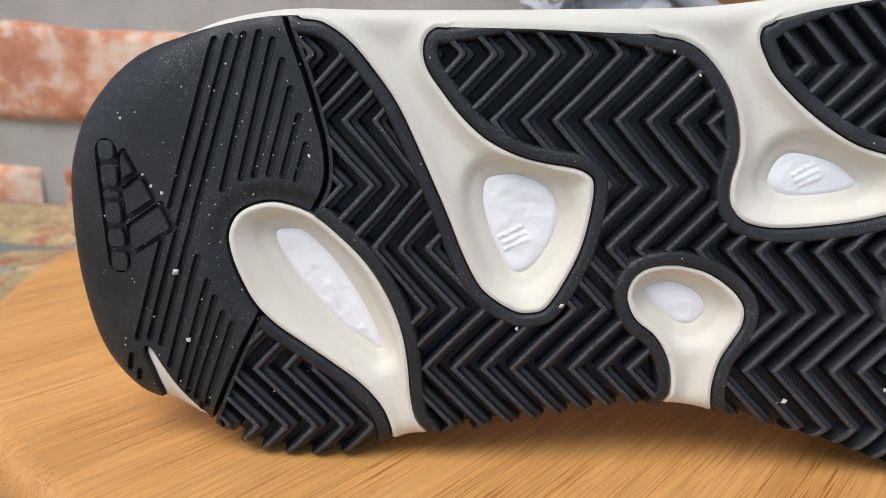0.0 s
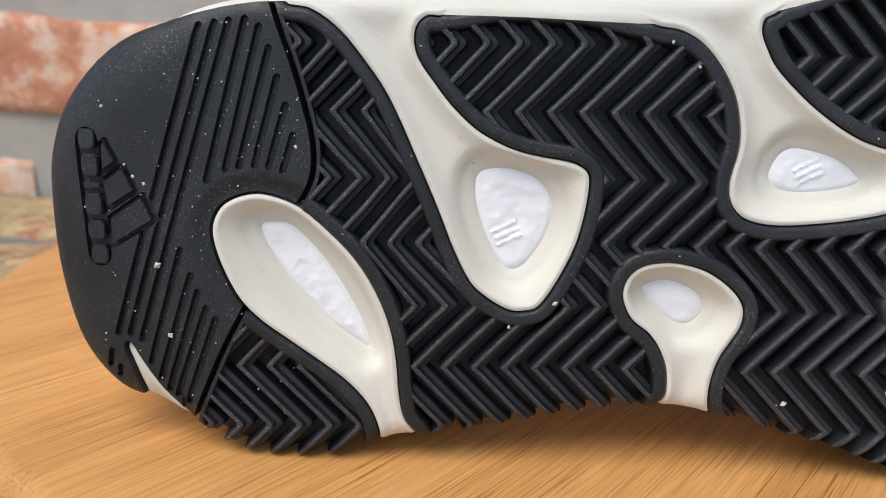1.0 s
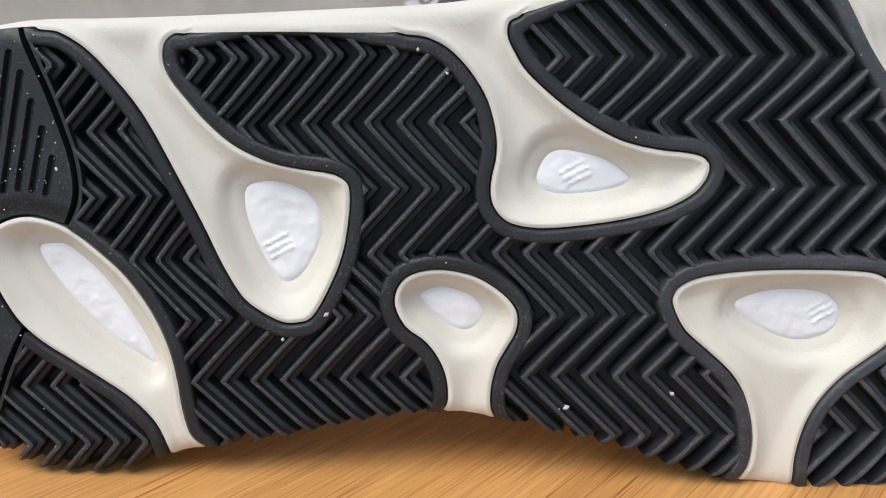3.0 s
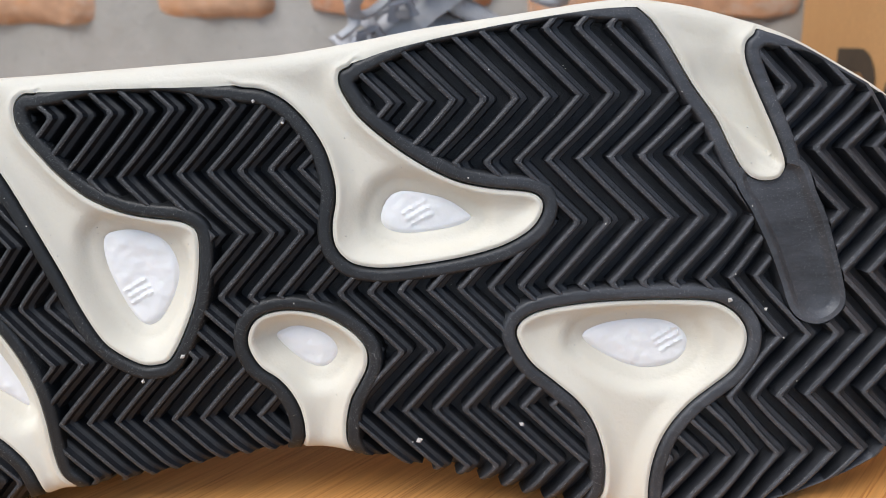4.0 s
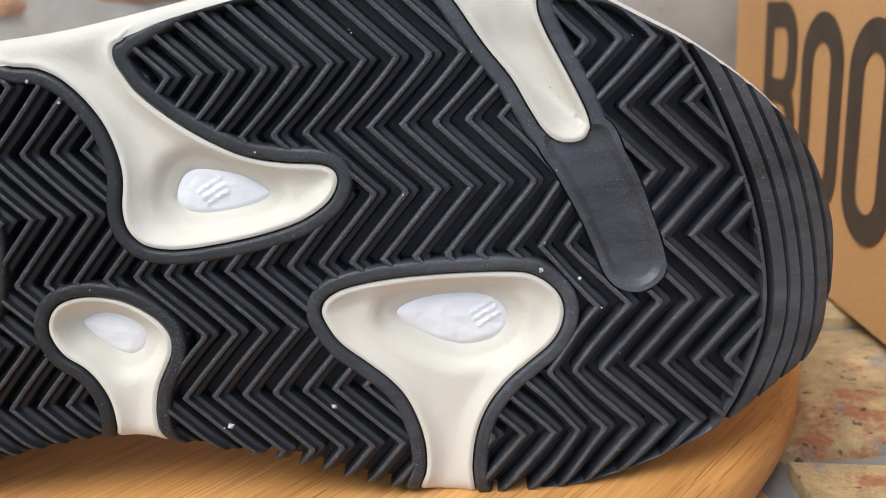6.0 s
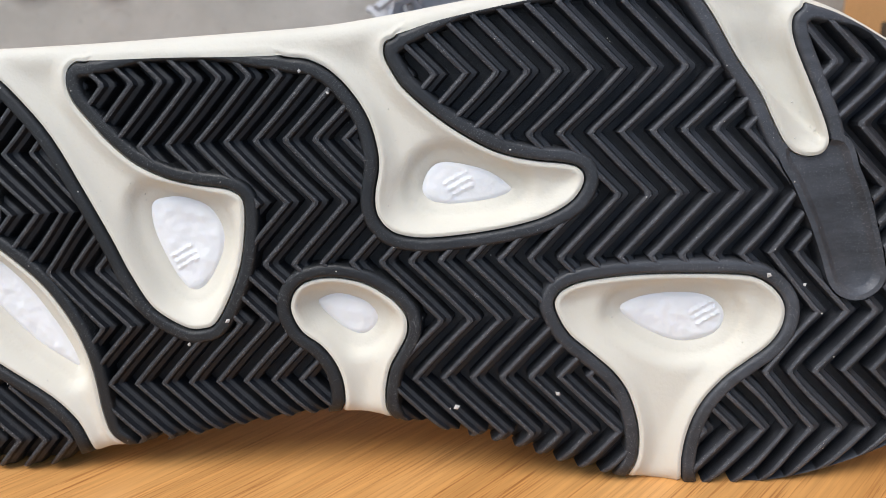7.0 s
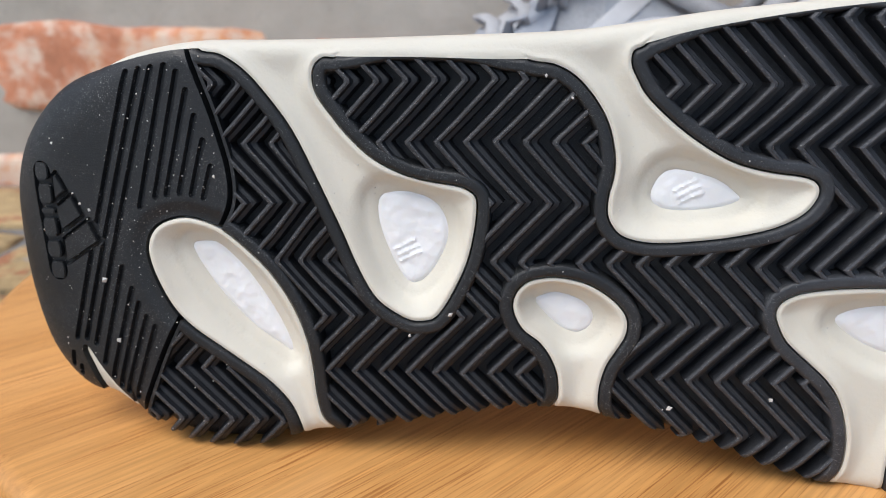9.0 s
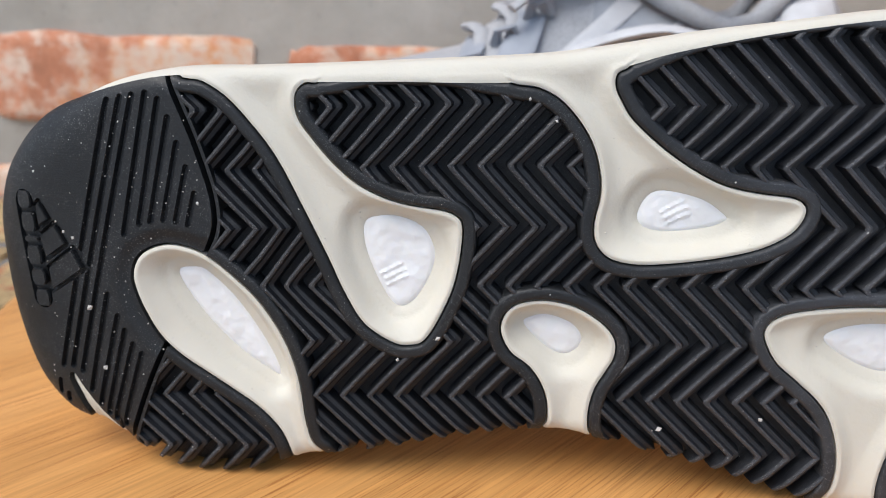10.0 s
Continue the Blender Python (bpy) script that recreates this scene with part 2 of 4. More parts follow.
def weld(tris):
    """Joined vertices (with fields) and faces."""
    flat = tris.reshape(-1, tris.shape[2])
    key = np.round(flat[:, :2] / 0.002).astype(np.int64)
    _, first, back = np.unique(key[:, 0] * 10_000_000 + key[:, 1], return_index=True, return_inverse=True)
    faces = back.reshape(-1, 3)
    ok = (faces[:, 0] != faces[:, 1]) & (faces[:, 1] != faces[:, 2]) & (faces[:, 0] != faces[:, 2])
    return flat[first], faces[ok]


def smoothstep(x):
    x = np.clip(x, 0, 1)
    return x * x * (3 - 2 * x)


def lattice(u0, u1, v0, v1, step):
    us, vs = np.arange(u0, u1, step), np.arange(v0, v1, step)
    uu, vv = np.meshgrid(us, vs, indexing="ij")
    nodes = np.stack([uu.ravel(), vv.ravel()], 1)
    n, m = len(us), len(vs)
    i = (np.arange(n - 1)[:, None] * m + np.arange(m - 1)).ravel()
    odd = ((i // m + i % m) % 2 == 0)[:, None]
    a = np.where(odd, np.stack([i, i + m, i + m + 1], 1), np.stack([i, i + m, i + 1], 1))
    b = np.where(odd, np.stack([i, i + m + 1, i + 1], 1), np.stack([i + m, i + m + 1, i + 1], 1))
    return nodes, np.concatenate([a, b])


# ---- the sneaker on its side, sole towards the camera: local x along the sole, y across, z out of it (mm) ----
SOLE = Matrix(((0.99889, -0.04695, -0.00385, 0.00245), (0.0, 0.08177, -0.99665, 0.18132), (0.04711, 0.99555, 0.08167, EYE - 0.05193), (0, 0, 0, 1)))

RUBBER_EDGE = spline([(-36, 53.5), (-54, 50.5), (-71.5, 45), (-84.6, 33.5), (-91, 21), (-92.6, 8), (-91.5, -10), (-86.6, -27), (-77, -37.6), (-66, -41),
                      (-57, -46), (-48, -51.5), (-37, -53.5), (-24, -53), (-13, -49.5), (2, -47.5), (14, -46), (32, -42.5), (53, -40), (68, -42.3),
                      (86, -47.5), (99, -51.3), (112, -56.7), (126, -60.5), (142, -63), (157, -63.6), (171, -62), (186, -57.6), (200, -50.4), (213, -41),
                      (221, -34), (225, -22), (226.2, -8), (225, 1), (221, 13), (212, 25), (198, 37), (188, 43.4), (176, 50.5), (163, 55.5), (148, 59.2), (135, 60.6),
                      (110, 58.6), (86, 55), (72, 51.8), (50, 49.4), (20, 50.4), (0, 51), (-18, 52.5)], steps=5)
FOAM_EDGE = spline([(-36, 55.0), (-54, 51.5), (-71, 43), (-82.6, 31.5), (-89, 20.4), (-90.6, 8), (-89.5, -10), (-84.6, -26), (-75.6, -36), (-66, -41.2),
                    (-57, -45), (-48, -50.5), (-37, -52.5), (-24, -52), (-13, -49.5), (2, -46.8), (14, -45), (32, -41.5), (53, -40), (68, -42.2),
                    (86, -46.5), (99, -50.3), (112, -55.7), (126, -60.3), (142, -62.8), (157, -62.8), (171, -61), (186, -56.6), (199, -49.4), (212, -40),
                    (220, -33.4), (224, -22), (225.2, -8), (224.3, 1.3), (220.8, 13.2), (212.3, 25.4), (198.5, 37.5), (188.3, 44.4), (176.5, 51.5), (163.5, 56.8), (149, 61), (135, 62.6),
                    (112, 60.8), (92, 59.2), (74, 57), (56, 55.4), (28, 55), (2, 54.8), (-18, 54.9)], steps=5)
# foam windows and channels where the rubber is cut away
GAPS = {
    "heel_top": [(-33.5, 60), (-33, 53.3), (-27.5, 51.9), (-22.1, 48.4), (-17.2, 43), (-10.5, 33.4), (-4.2, 19.7), (1, 7.5), (4.3, -1), (8.3, -9), (12.4, -13), (17.7, -16), (21.7, -16.2),
                 (24.9, -15), (28.7, -9.5), (32.9, -0.7), (35.1, 8.5), (35.6, 15.4), (34, 17.8), (30.8, 19.2), (24.4, 20.3), (19.3, 21.5), (14.2, 23.6), (9.1, 26.7), (4, 31.6),
                 (0, 36.7), (-3.2, 41.3), (-4.3, 45), (-3.8, 48.5), (-1.5, 50.6), (2, 51.2), (1, 60)],
    "mid_top": [(47, 60), (47, 50), (54.1, 47.9), (59, 45.2), (63.7, 40), (67.2, 33.6), (68.8, 26.5), (68.7, 21.4), (67.5, 16.3), (67.4, 11.7), (69, 8.3), (72.2, 5.8), (78.7, 4.5),
                (87.8, 4.8), (98.3, 6), (107.5, 8.1), (114, 11.4), (116.9, 15), (117.4, 18), (115.7, 20), (112.5, 21), (106.4, 21.9), (100, 23.4), (94.9, 25.5), (88.6, 29.4), (82.5, 34.1),
                (76.4, 40), (74, 43.8), (72.3, 47.6), (72.7, 50.7), (75.5, 52.4), (76, 60)],
    "heel_bottom": [(-13.2, -54), (-12.9, -48.5), (-13.6, -44.2), (-16, -39.2), (-20.9, -33.7), (-27.5, -28.6), (-34.1, -23.8), (-40.6, -19), (-45.6, -13.5), (-49.2, -6.1), (-50.9, -0.2), (-51, 3.8),
                    (-49.2, 7.7), (-45.9, 10.1), (-40.7, 11.3), (-35.6, 10.4), (-30.5, 8.1), (-25.5, 4), (-19.1, -2.5), (-14.6, -9.2), (-11.4, -16), (-9.4, -22.8), (-8.4, -29.8), (-7.9, -36.9),
                    (-6.6, -43.4), (-3.5, -48), (-3, -54)],
    "mid_bottom": [(54, -46), (54.6, -39.6), (55.9, -36.4), (55.7, -30.7), (54, -25.8), (51.1, -21.6), (46.9, -18.2), (44.7, -14.1), (44.3, -10.7), (45.7, -7.3), (48.8, -4.9), (54, -4),
                   (59.3, -4.6), (64.7, -6.5), (70.3, -10.6), (73.2, -14.9), (73, -19.5), (70.7, -23.7), (68.3, -27.9), (66.8, -33.5), (66.6, -38.5), (67.7, -42.2), (68, -46)],
    "fore_bottom": [(125.5, -67), (127, -59.1), (128.8, -55), (129.4, -49.1), (128.7, -43.2), (126.6, -36.6), (123.2, -31.4), (117.8, -26.1), (112.5, -21), (109.6, -15.3), (109.4, -12.3), (111.4, -9.7),
                    (116.5, -7.8), (127.1, -6.8), (140.4, -7), (153.8, -8), (159.2, -9.6), (163.4, -13.3), (165.1, -17.6), (164.2, -22.4), (161.2, -26.5), (155.9, -30.4), (150.5, -34.4),
                    (145.2, -40.5), (141.9, -47.6), (140.3, -55.7), (140.5, -62), (141, -67)],
    "fore_top": [(138, 66), (143.5, 57), (147.1, 51.5), (152.2, 42.5), (157.5, 34.6), (160.6, 28.1), (163.7, 22.3), (166.6, 19.8), (170.3, 19.1), (172.9, 20), (174.1, 22.4), (173.4, 26),
                 (171.4, 31.1), (168.9, 36.9), (165.9, 43.9), (164.7, 48.2), (165.1, 51.3), (167.6, 54), (171, 66)],
    "heel_notch": [(-73, -46), (-70.4, -38.6), (-70.8, -35.3), (-71.9, -31.1), (-73.4, -26.4), (-72.2, -25.2), (-69.6, -29.5), (-65.1, -36.4), (-59.2, -43.3), (-60, -48)],
}
GAP_LINES = [spline(g, steps=4) for g in GAPS.values()]
# the foam stays a little inside the rubber along the lower edge
middle = FOAM_EDGE.mean(0)
near_gap = np.min([-inside_of(FOAM_EDGE, g) for g in GAP_LINES], 0)
inset = smoothstep((18 - FOAM_EDGE[:, 1]) / 10) * smoothstep(near_gap / 3) * (FOAM_EDGE[:, 0] > -60)
FOAM_EDGE = FOAM_EDGE + np.stack([np.zeros(len(inset)), inset * 1.8], 1) * np.sign(middle[1] - FOAM_EDGE[:, 1:2])
# the soft white cushion seen at the bottom of five windows
CUSHIONS = [
    [(-41.1, 1.9), (-37.1, 3.4), (-33.3, 2), (-27, -5.3), (-21.9, -13.3), (-18, -20.8), (-17, -25.4), (-20.1, -23.6), (-27.3, -17.5), (-34.9, -8.7)],
    [(9.9, 15), (13.1, 16.4), (18.2, 16.1), (23.4, 13.5), (25.8, 8.4), (25, 3.1), (21.3, -3.5), (17.6, -5.8), (14.8, -3.6), (12, 3), (9.9, 9.5)],
    [(78.5, 16.4), (80.6, 20.6), (84.5, 21.7), (92.2, 19.6), (97.5, 16.3), (97.9, 14.8), (93.3, 13.5), (85.5, 13.1), (80.4, 13.7)],
    [(50.3, -12), (51.9, -10.4), (55.7, -10.1), (60.5, -12), (63.2, -15.1), (62, -18), (59, -19), (55.3, -16.8)],
    [(125.9, -16.8), (129.2, -14.3), (136.5, -13.6), (144.6, -14.3), (149.2, -17.4), (149.3, -21.4), (146, -24), (139.4, -24.4), (132.4, -21.7)],
]
SEAM_HEEL_TOP = spline([(-36.5, 56), (-33.4, 46.5), (-31, 39.3), (-28.7, 30.7), (-27.4, 24.5), (-27.1, 18.2), (-28.3, 13.1), (-32, 7)], False)
SEAM_HEEL_LOW = spline([(-42, -12), (-44.7, -16.9), (-50.2, -27.4), (-57.1, -43.2), (-59.5, -49)], False)
SEAM_TOE = spline([(192, 44), (194.9, 39.3), (199.3, 30.9), (203.1, 21.8), (206.4, 12.7), (209, 3.4), (210.8, -7.3), (211.5, -18), (210.4, -27.4), (207.7, -35.3), (204, -43.3), (199.6, -50.6), (195, -57)], False)
SLOT = spline([(163.5, 21.5), (167.2, 12.5), (170.9, 4.1), (173.8, -4), (176, -10.8), (179, -13.9), (183.4, -14.4), (187.2, -11.2), (186.7, -5.6), (185, 1), (182.7, 9.1), (180, 15.5), (176, 23)])

PITCH, SWING = 7.17, 14.34  # of the zigzag ribs, along and to the sides
RIB_SHIFT = 3.62
U, VV, EDGE, GAP, RIB, HEEL, TOE, SLT, ROLL, BORDER = range(10)


def rim_drop(edge, u):
    """How far the sole falls away within a few mm of its outline."""
    heel = smoothstep((-45 - u) / 30)
    wide, deep = 5 + 9 * heel, 3.2 + 2.4 * heel - 1.7 * smoothstep((u - 180) / 20)
    s = np.clip(1 - edge / wide, 0, 1)
    return deep * (1 - np.sqrt(np.maximum(1 - s * s, 0)))


def bend(p):
    """The sole's own curve: heel and toe rise away, the rim is rounded."""
    u = p[:, U]
    return -(0.00025 * np.maximum(u - 30, 0)**2 + 0.004 * np.maximum(-50 - u, 0)**2) - rim_drop(p[:, ROLL], u)


def shell(p, z):
    """Places of the sole's points in metres: past the ball of the foot the toe curls away."""
    u, v = p[:, U], p[:, VV]
    curl = 0.0033 * np.maximum(u - 165, 0)**2
    wide = 1 + curl / 186
    return np.stack([139 + (u - 139) * wide, 52 + (v - 52) * wide, z - curl], 1) / 1000


def sole_fields(nodes):
    u, v = nodes[:, 0], nodes[:, 1]
    f = np.zeros((len(nodes), 10))
    f[:, U], f[:, VV] = u, v
    f[:, EDGE] = inside_of(nodes, RUBBER_EDGE)
    f[:, GAP] = np.min([-inside_of(nodes, g) for g in GAP_LINES], 0)
    dip = 0.026 * np.maximum(u - 40, 0) + 0.9 * smoothstep((v - 20) / 20) * smoothstep((u - 55) / 20)
    w = np.abs((v + dip) % 30 - 15) / 15
    shift = RIB_SHIFT - 1.6 * smoothstep((-4 - u) / 14) + 2.3 * smoothstep((u - 158) / 14)
    shift = shift - 1.3 * smoothstep((v - 18) / 20) + 0.8 * smoothstep((-8 - v) / 18)
    f[:, RIB] = u + SWING * (w - 0.5) + shift
    right_top = np.interp(v, SEAM_HEEL_TOP[::-1, 1], SEAM_HEEL_TOP[::-1, 0])
    right_low = np.interp(v, SEAM_HEEL_LOW[::-1, 1], SEAM_HEEL_LOW[::-1, 0])
    sign = np.sign(np.where(v > -5, right_top, right_low) - u)
    f[:, HEEL] = sign * np.minimum(line_distance(nodes, SEAM_HEEL_TOP, False), line_distance(nodes, SEAM_HEEL_LOW, False))
    order = np.argsort(SEAM_TOE[:, 1])
    f[:, TOE] = np.sign(u - np.interp(v, SEAM_TOE[order, 1], SEAM_TOE[order, 0])) * line_distance(nodes, SEAM_TOE, False)
    f[:, SLT] = inside_of(nodes, SLOT)
    f[:, ROLL] = np.maximum(inside_of(nodes, FOAM_EDGE), f[:, EDGE])
    # the lip round the windows thins out along the top edge and the toe, and ends at the lower edge
    open_low = 10 * smoothstep((26 - v) / 8) * smoothstep((156 - u) / 8)
    f[:, BORDER] = np.minimum(f[:, GAP], f[:, EDGE] + 2.5 * smoothstep((f[:, GAP] - 1) / 14) + open_low)
    return f


nodes, cells = lattice(-96, 230, -67, 67, 0.9)
FIELDS = sole_fields(nodes)
TRIS = FIELDS[cells]
TRIS = TRIS[(TRIS[:, :, EDGE].max(1) > -8)]


def islands(faces, count):
    """Numbers the connected groups of faces."""
    root = np.arange(count)
    while True:
        low = root[faces].min(1)
        nxt = root.copy()
        for c in range(3):
            np.minimum.at(nxt, faces[:, c], low)
        nxt = nxt[nxt]
        if (nxt == root).all():
            return root[faces[:, 0]]
        root = nxt


def surfaces(name, tris, height, mat, parent, angle=40, least=12):
    """As surface, with each separate piece as an object of its own."""
    p, faces = weld(tris)
    xyz = shell(p, height(p) + bend(p))
    group = islands(faces, len(p))
    for g in np.unique(group):
        sub = faces[group == g]
        if len(sub) >= least:
            used, back = np.unique(sub, return_inverse=True)
            part(name, to_mesh(name, xyz[used], back.reshape(-1, 3), angle), mat, parent)


def surface(name, tris, height, mat, parent, label="", angle=40):
    p, faces = weld(tris)
    return part(name, to_mesh(name, shell(p, height(p) + bend(p)), faces, angle), mat, parent, label)


sneaker = thing("sneaker", "cream and black chunky sneaker lying on its side, sole showing", "shoe", SOLE)

# rubber: tread floor, lips, ribs, heel pad, toe pad, slot
black = keep(keep(TRIS, EDGE, 0), GAP, 0)
FLOOR, DEEP, LIP = -4.1, -1.7, 3.7


def rise(d, width=0.5):
    return np.clip(d / width, 0, 1)


outsole = surface("outsole", black, lambda p: FLOOR + DEEP - 0.6 * (1 - rise(np.minimum(p[:, GAP], p[:, EDGE]), 0.6)), RUBBER, sneaker, "black rubber outsole with zigzag tread, dusty from wear")

tread = keep(keep(black, HEEL, None, -1.0), TOE, None, -0.8)
ROUND = ((0.0, 2.6), (0.2, 3.45), (0.5, 3.85), (1.0, 4.02), (2.5, 4.02), (3.0, 3.8), (3.35, 3.1), (LIP, DEEP))
lip = cut(keep(tread, BORDER, None, LIP), BORDER, *[g for g, _ in ROUND[1:-1]])
lip = keep(lip, SLT, None, 0.3)
surfaces("lip", lip, lambda p: FLOOR + np.interp(p[:, BORDER], [g for g, _ in ROUND], [h for _, h in ROUND]) - 1.2 * (p[:, GAP] < 0.05), SKIN, outsole, 60)

ribbed = keep(keep(tread, BORDER, LIP - 0.8), SLT, None, -1.6)
ribbed = cut(ribbed, EDGE, 0.6, 2.2)
first, last = int(np.floor(ribbed[:, :, RIB].min() / PITCH)), int(np.ceil(ribbed[:, :, RIB].max() / PITCH))
PROFILE = ((-1.45, DEEP), (-1.1, 3.1), (-0.85, 3.48), (-0.1, 3.66), (0.55, 3.5), (0.9, 2.5), (1.15, 2.2), (2.45, 1.95), (2.75, 1.6), (3.1, DEEP))


for k in range(first, last + 1):
    centre = k * PITCH
    near = (ribbed[:, :, RIB].max(1) > centre - 2) & (ribbed[:, :, RIB].min(1) < centre + 4.5)
    piece = keep(ribbed[near], RIB, centre + PROFILE[0][0], centre + PROFILE[-1][0])
    if not len(piece):
        continue
    piece = cut(piece, RIB, *[centre + g for g, _ in PROFILE[1:-1]])
    p, faces = weld(piece)
    z = FLOOR + np.interp(p[:, RIB] - centre, [g for g, _ in PROFILE], [h * 1.1 for _, h in PROFILE]) * (0.25 + 0.75 * rise(p[:, EDGE], 0.6)) + bend(p)
    xyz = shell(p, z)
    group = islands(faces, len(p))
    for g in np.unique(group):
        sub = faces[group == g]
        if len(sub) < 8:
            continue
        used, back = np.unique(sub, return_inverse=True)
        me = to_mesh("rib", xyz[used], back.reshape(-1, 3), 25)
        me.materials.append(RUBBER), me.materials.append(DUSTED_LIT)
        # crest faces get the dusty rubber whose base is painted paler, as if lit
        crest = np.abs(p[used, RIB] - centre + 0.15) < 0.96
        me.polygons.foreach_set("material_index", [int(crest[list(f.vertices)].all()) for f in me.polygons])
        part("rib", me, RUBBER, outsole)

# edging along the seams of tread and pads
edging = keep(keep(keep(black, HEEL, -1.8, -0.35), GAP, 0.2), EDGE, 0.3)
surfaces("seam_edge", cut(edging, HEEL, -0.65, -1.5), lambda p: FLOOR + DEEP + 5.6 * np.minimum(rise(-0.35 - p[:, HEEL], 0.3), rise(p[:, HEEL] + 1.8, 0.3)), SKIN, outsole)
edging = keep(keep(black, TOE, -1.9, -0.5), EDGE, 0.3)
surfaces("seam_edge", cut(edging, TOE, -0.8, -1.6), lambda p: FLOOR + DEEP + 5.6 * np.minimum(rise(-0.5 - p[:, TOE], 0.3), rise(p[:, TOE] + 1.9, 0.3)), SKIN, outsole)

# heel pad with its parallel grooves
GROOVES = [((-51.6, 48.2), (-75, -22.8)), ((-48.1, 48.8), (-71.8, -22.6)), ((-44.9, 49.2), (-69, -24)), ((-41.4, 49.6), (-51.5, 14.2)), ((-38.4, 48), (-47.1, 16.8)), ((-36.4, 43.5), (-44, 17.4)),
           ((-34.8, 37.2), (-40.5, 17.7)), ((-33.1, 31.1), (-37.3, 17.3)), ((-31.6, 24.5), (-34.2, 16.5)),
           ((-58.4, -2), (-67, -29.5)), ((-56.3, -7.9), (-64.9, -33.5)), ((-54.8, -11.9), (-63, -36.3)), ((-53, -15.7), (-61, -37.6)), ((-50.9, -18.4), (-58.6, -39.5)),
           ((-77.2, -27.5), (-78.4, -31.5)), ((-75.4, -31.5), (-76.2, -34))]
EMBLEM = [[(-75.9, 21.8), (-74.9, 22.8), (-72.4, 18), (-75.9, 15.8)], [(-76.1, 13.3), (-70.7, 17), (-68.2, 11.7), (-75.2, 7.4)], [(-75, 4.8), (-66.4, 10.5), (-63.9, 5.1), (-75, -1.5)]]
NAME_BARS = [(-79.6, 23.2, 4.4), (-79.1, 17.2, 5.2), (-78.9, 12.6, 1.5), (-78.8, 8.2, 5.0), (-78.5, 2.2, 4.4), (-78.1, -3.6, 4.6)]
for outline in EMBLEM:
    GROOVES += list(zip(outline, outline[1:] + outline[:1]))
fine_nodes, fine_cells = lattice(-96, -25, -58, 58, 0.45)
heel = sole_fields(fine_nodes)[fine_cells]
heel = keep(keep(keep(heel, EDGE, 0), HEEL, 0.3), GAP, 0.0)
gd = np.full(len(heel) * 3, 99.0)
hq = heel.reshape(-1, 10)[:, :2]
for a, b in GROOVES:
    gd = np.minimum(gd, line_distance(hq, np.array([a, b], float), False))
gd = np.minimum(gd, np.maximum(line_distance(hq, np.array([(-79.7, 22.8), (-78.2, -3.4)]), False) - 2.2, 0))
heel[:, :, RIB] = gd.reshape(-1, 3)
heel = cut(cut(cut(heel, RIB, 0.45, 0.85), HEEL, 0.7), GAP, 0.5)


def heel_height(p):
    lowered = 0.9 * (1 - smoothstep((p[:, GAP] - 1.0) / 4.0)) * (p[:, U] > -60)
    edge = np.minimum(rise(p[:, HEEL] - 0.3, 0.4), 0.5 + 0.5 * rise(p[:, GAP]))
    return FLOOR + 4.2 * edge - lowered - 1.3 * (1 - rise(p[:, RIB] - 0.45, 0.4))


surface("heel_pad", heel, heel_height, SKIN, outsole, "smooth black rubber heel pad with fine parallel grooves", 50)

# toe pad with curved grooves
toe = keep(black, TOE, 0.5)
lines = [1.0 + 3.1 * i for i in range(6)]
levels = sorted([0.9] + [s + d for s in lines[1:] for d in (-0.5, -0.1, 0.5)])
toe = cut(toe, TOE, *levels)


def toe_height(p):
    d = p[:, TOE]
    h = 4.0 * rise(d - 0.5, 0.4)
    for s in lines[1:]:
        h = h - 2.0 * np.interp(d, [s - 0.5, s - 0.1, s + 0.5], [0, 1, 0])
    return FLOOR + h


surface("toe_pad", toe, toe_height, SKIN, outsole, "black rubber toe pad with curved grooves", 30)

# smooth slot beside the toe
slot = keep(keep(black, SLT, -1.7), GAP, 0.0)
slot = cut(slot, SLT, -1.2, 0.1, 1.6)
surface("slot", slot, lambda p: FLOOR + np.interp(p[:, SLT], [-1.7, -1.2, 0.1, 1.6, 5], [DEEP, 4.05, 4.0, 2.6, 2.1]), SKIN, outsole, "smooth sunken strip")

# raised emblem on the heel: three slanted bars and a row of small bars
def emblem_bar(name, corners, height, parent):
    bm = bmesh.new()
    ring = [bm.verts.new((x / 1000, y / 1000, 0)) for x, y in corners]
    face = bm.faces.new(ring)
    made = bmesh.ops.extrude_face_region(bm, geom=[face])["geom"]
    q = np.array(corners, float)
    edge = inside_of(q, RUBBER_EDGE)
    f = np.zeros((len(q), 10))
    f[:, :2], f[:, ROLL] = q, edge
    base = bend(f) + FLOOR + 4.2
    for vert in bm.verts:
        i = int(np.argmin(np.hypot(q[:, 0] - vert.co.x * 1000, q[:, 1] - vert.co.y * 1000)))
        vert.co.z = (base[i] + (height if vert in made else -0.8)) / 1000
    bmesh.ops.recalc_face_normals(bm, faces=bm.faces)
    bmesh.ops.bevel(bm, geom=[e for e in bm.edges if abs(e.verts[0].co.z - e.verts[1].co.z) < 0.001 and e.verts[0] in made and e.verts[1] in made], offset=0.00025, segments=2, affect="EDGES")
    return part(name, from_bm(name, bm, 40), SKIN, parent)


for c in EMBLEM:
    mid = np.mean(c, 0)
    emblem_bar("emblem_bar", [tuple(mid + (np.array(q) - mid) * 0.9) for q in c], 0.6, outsole)
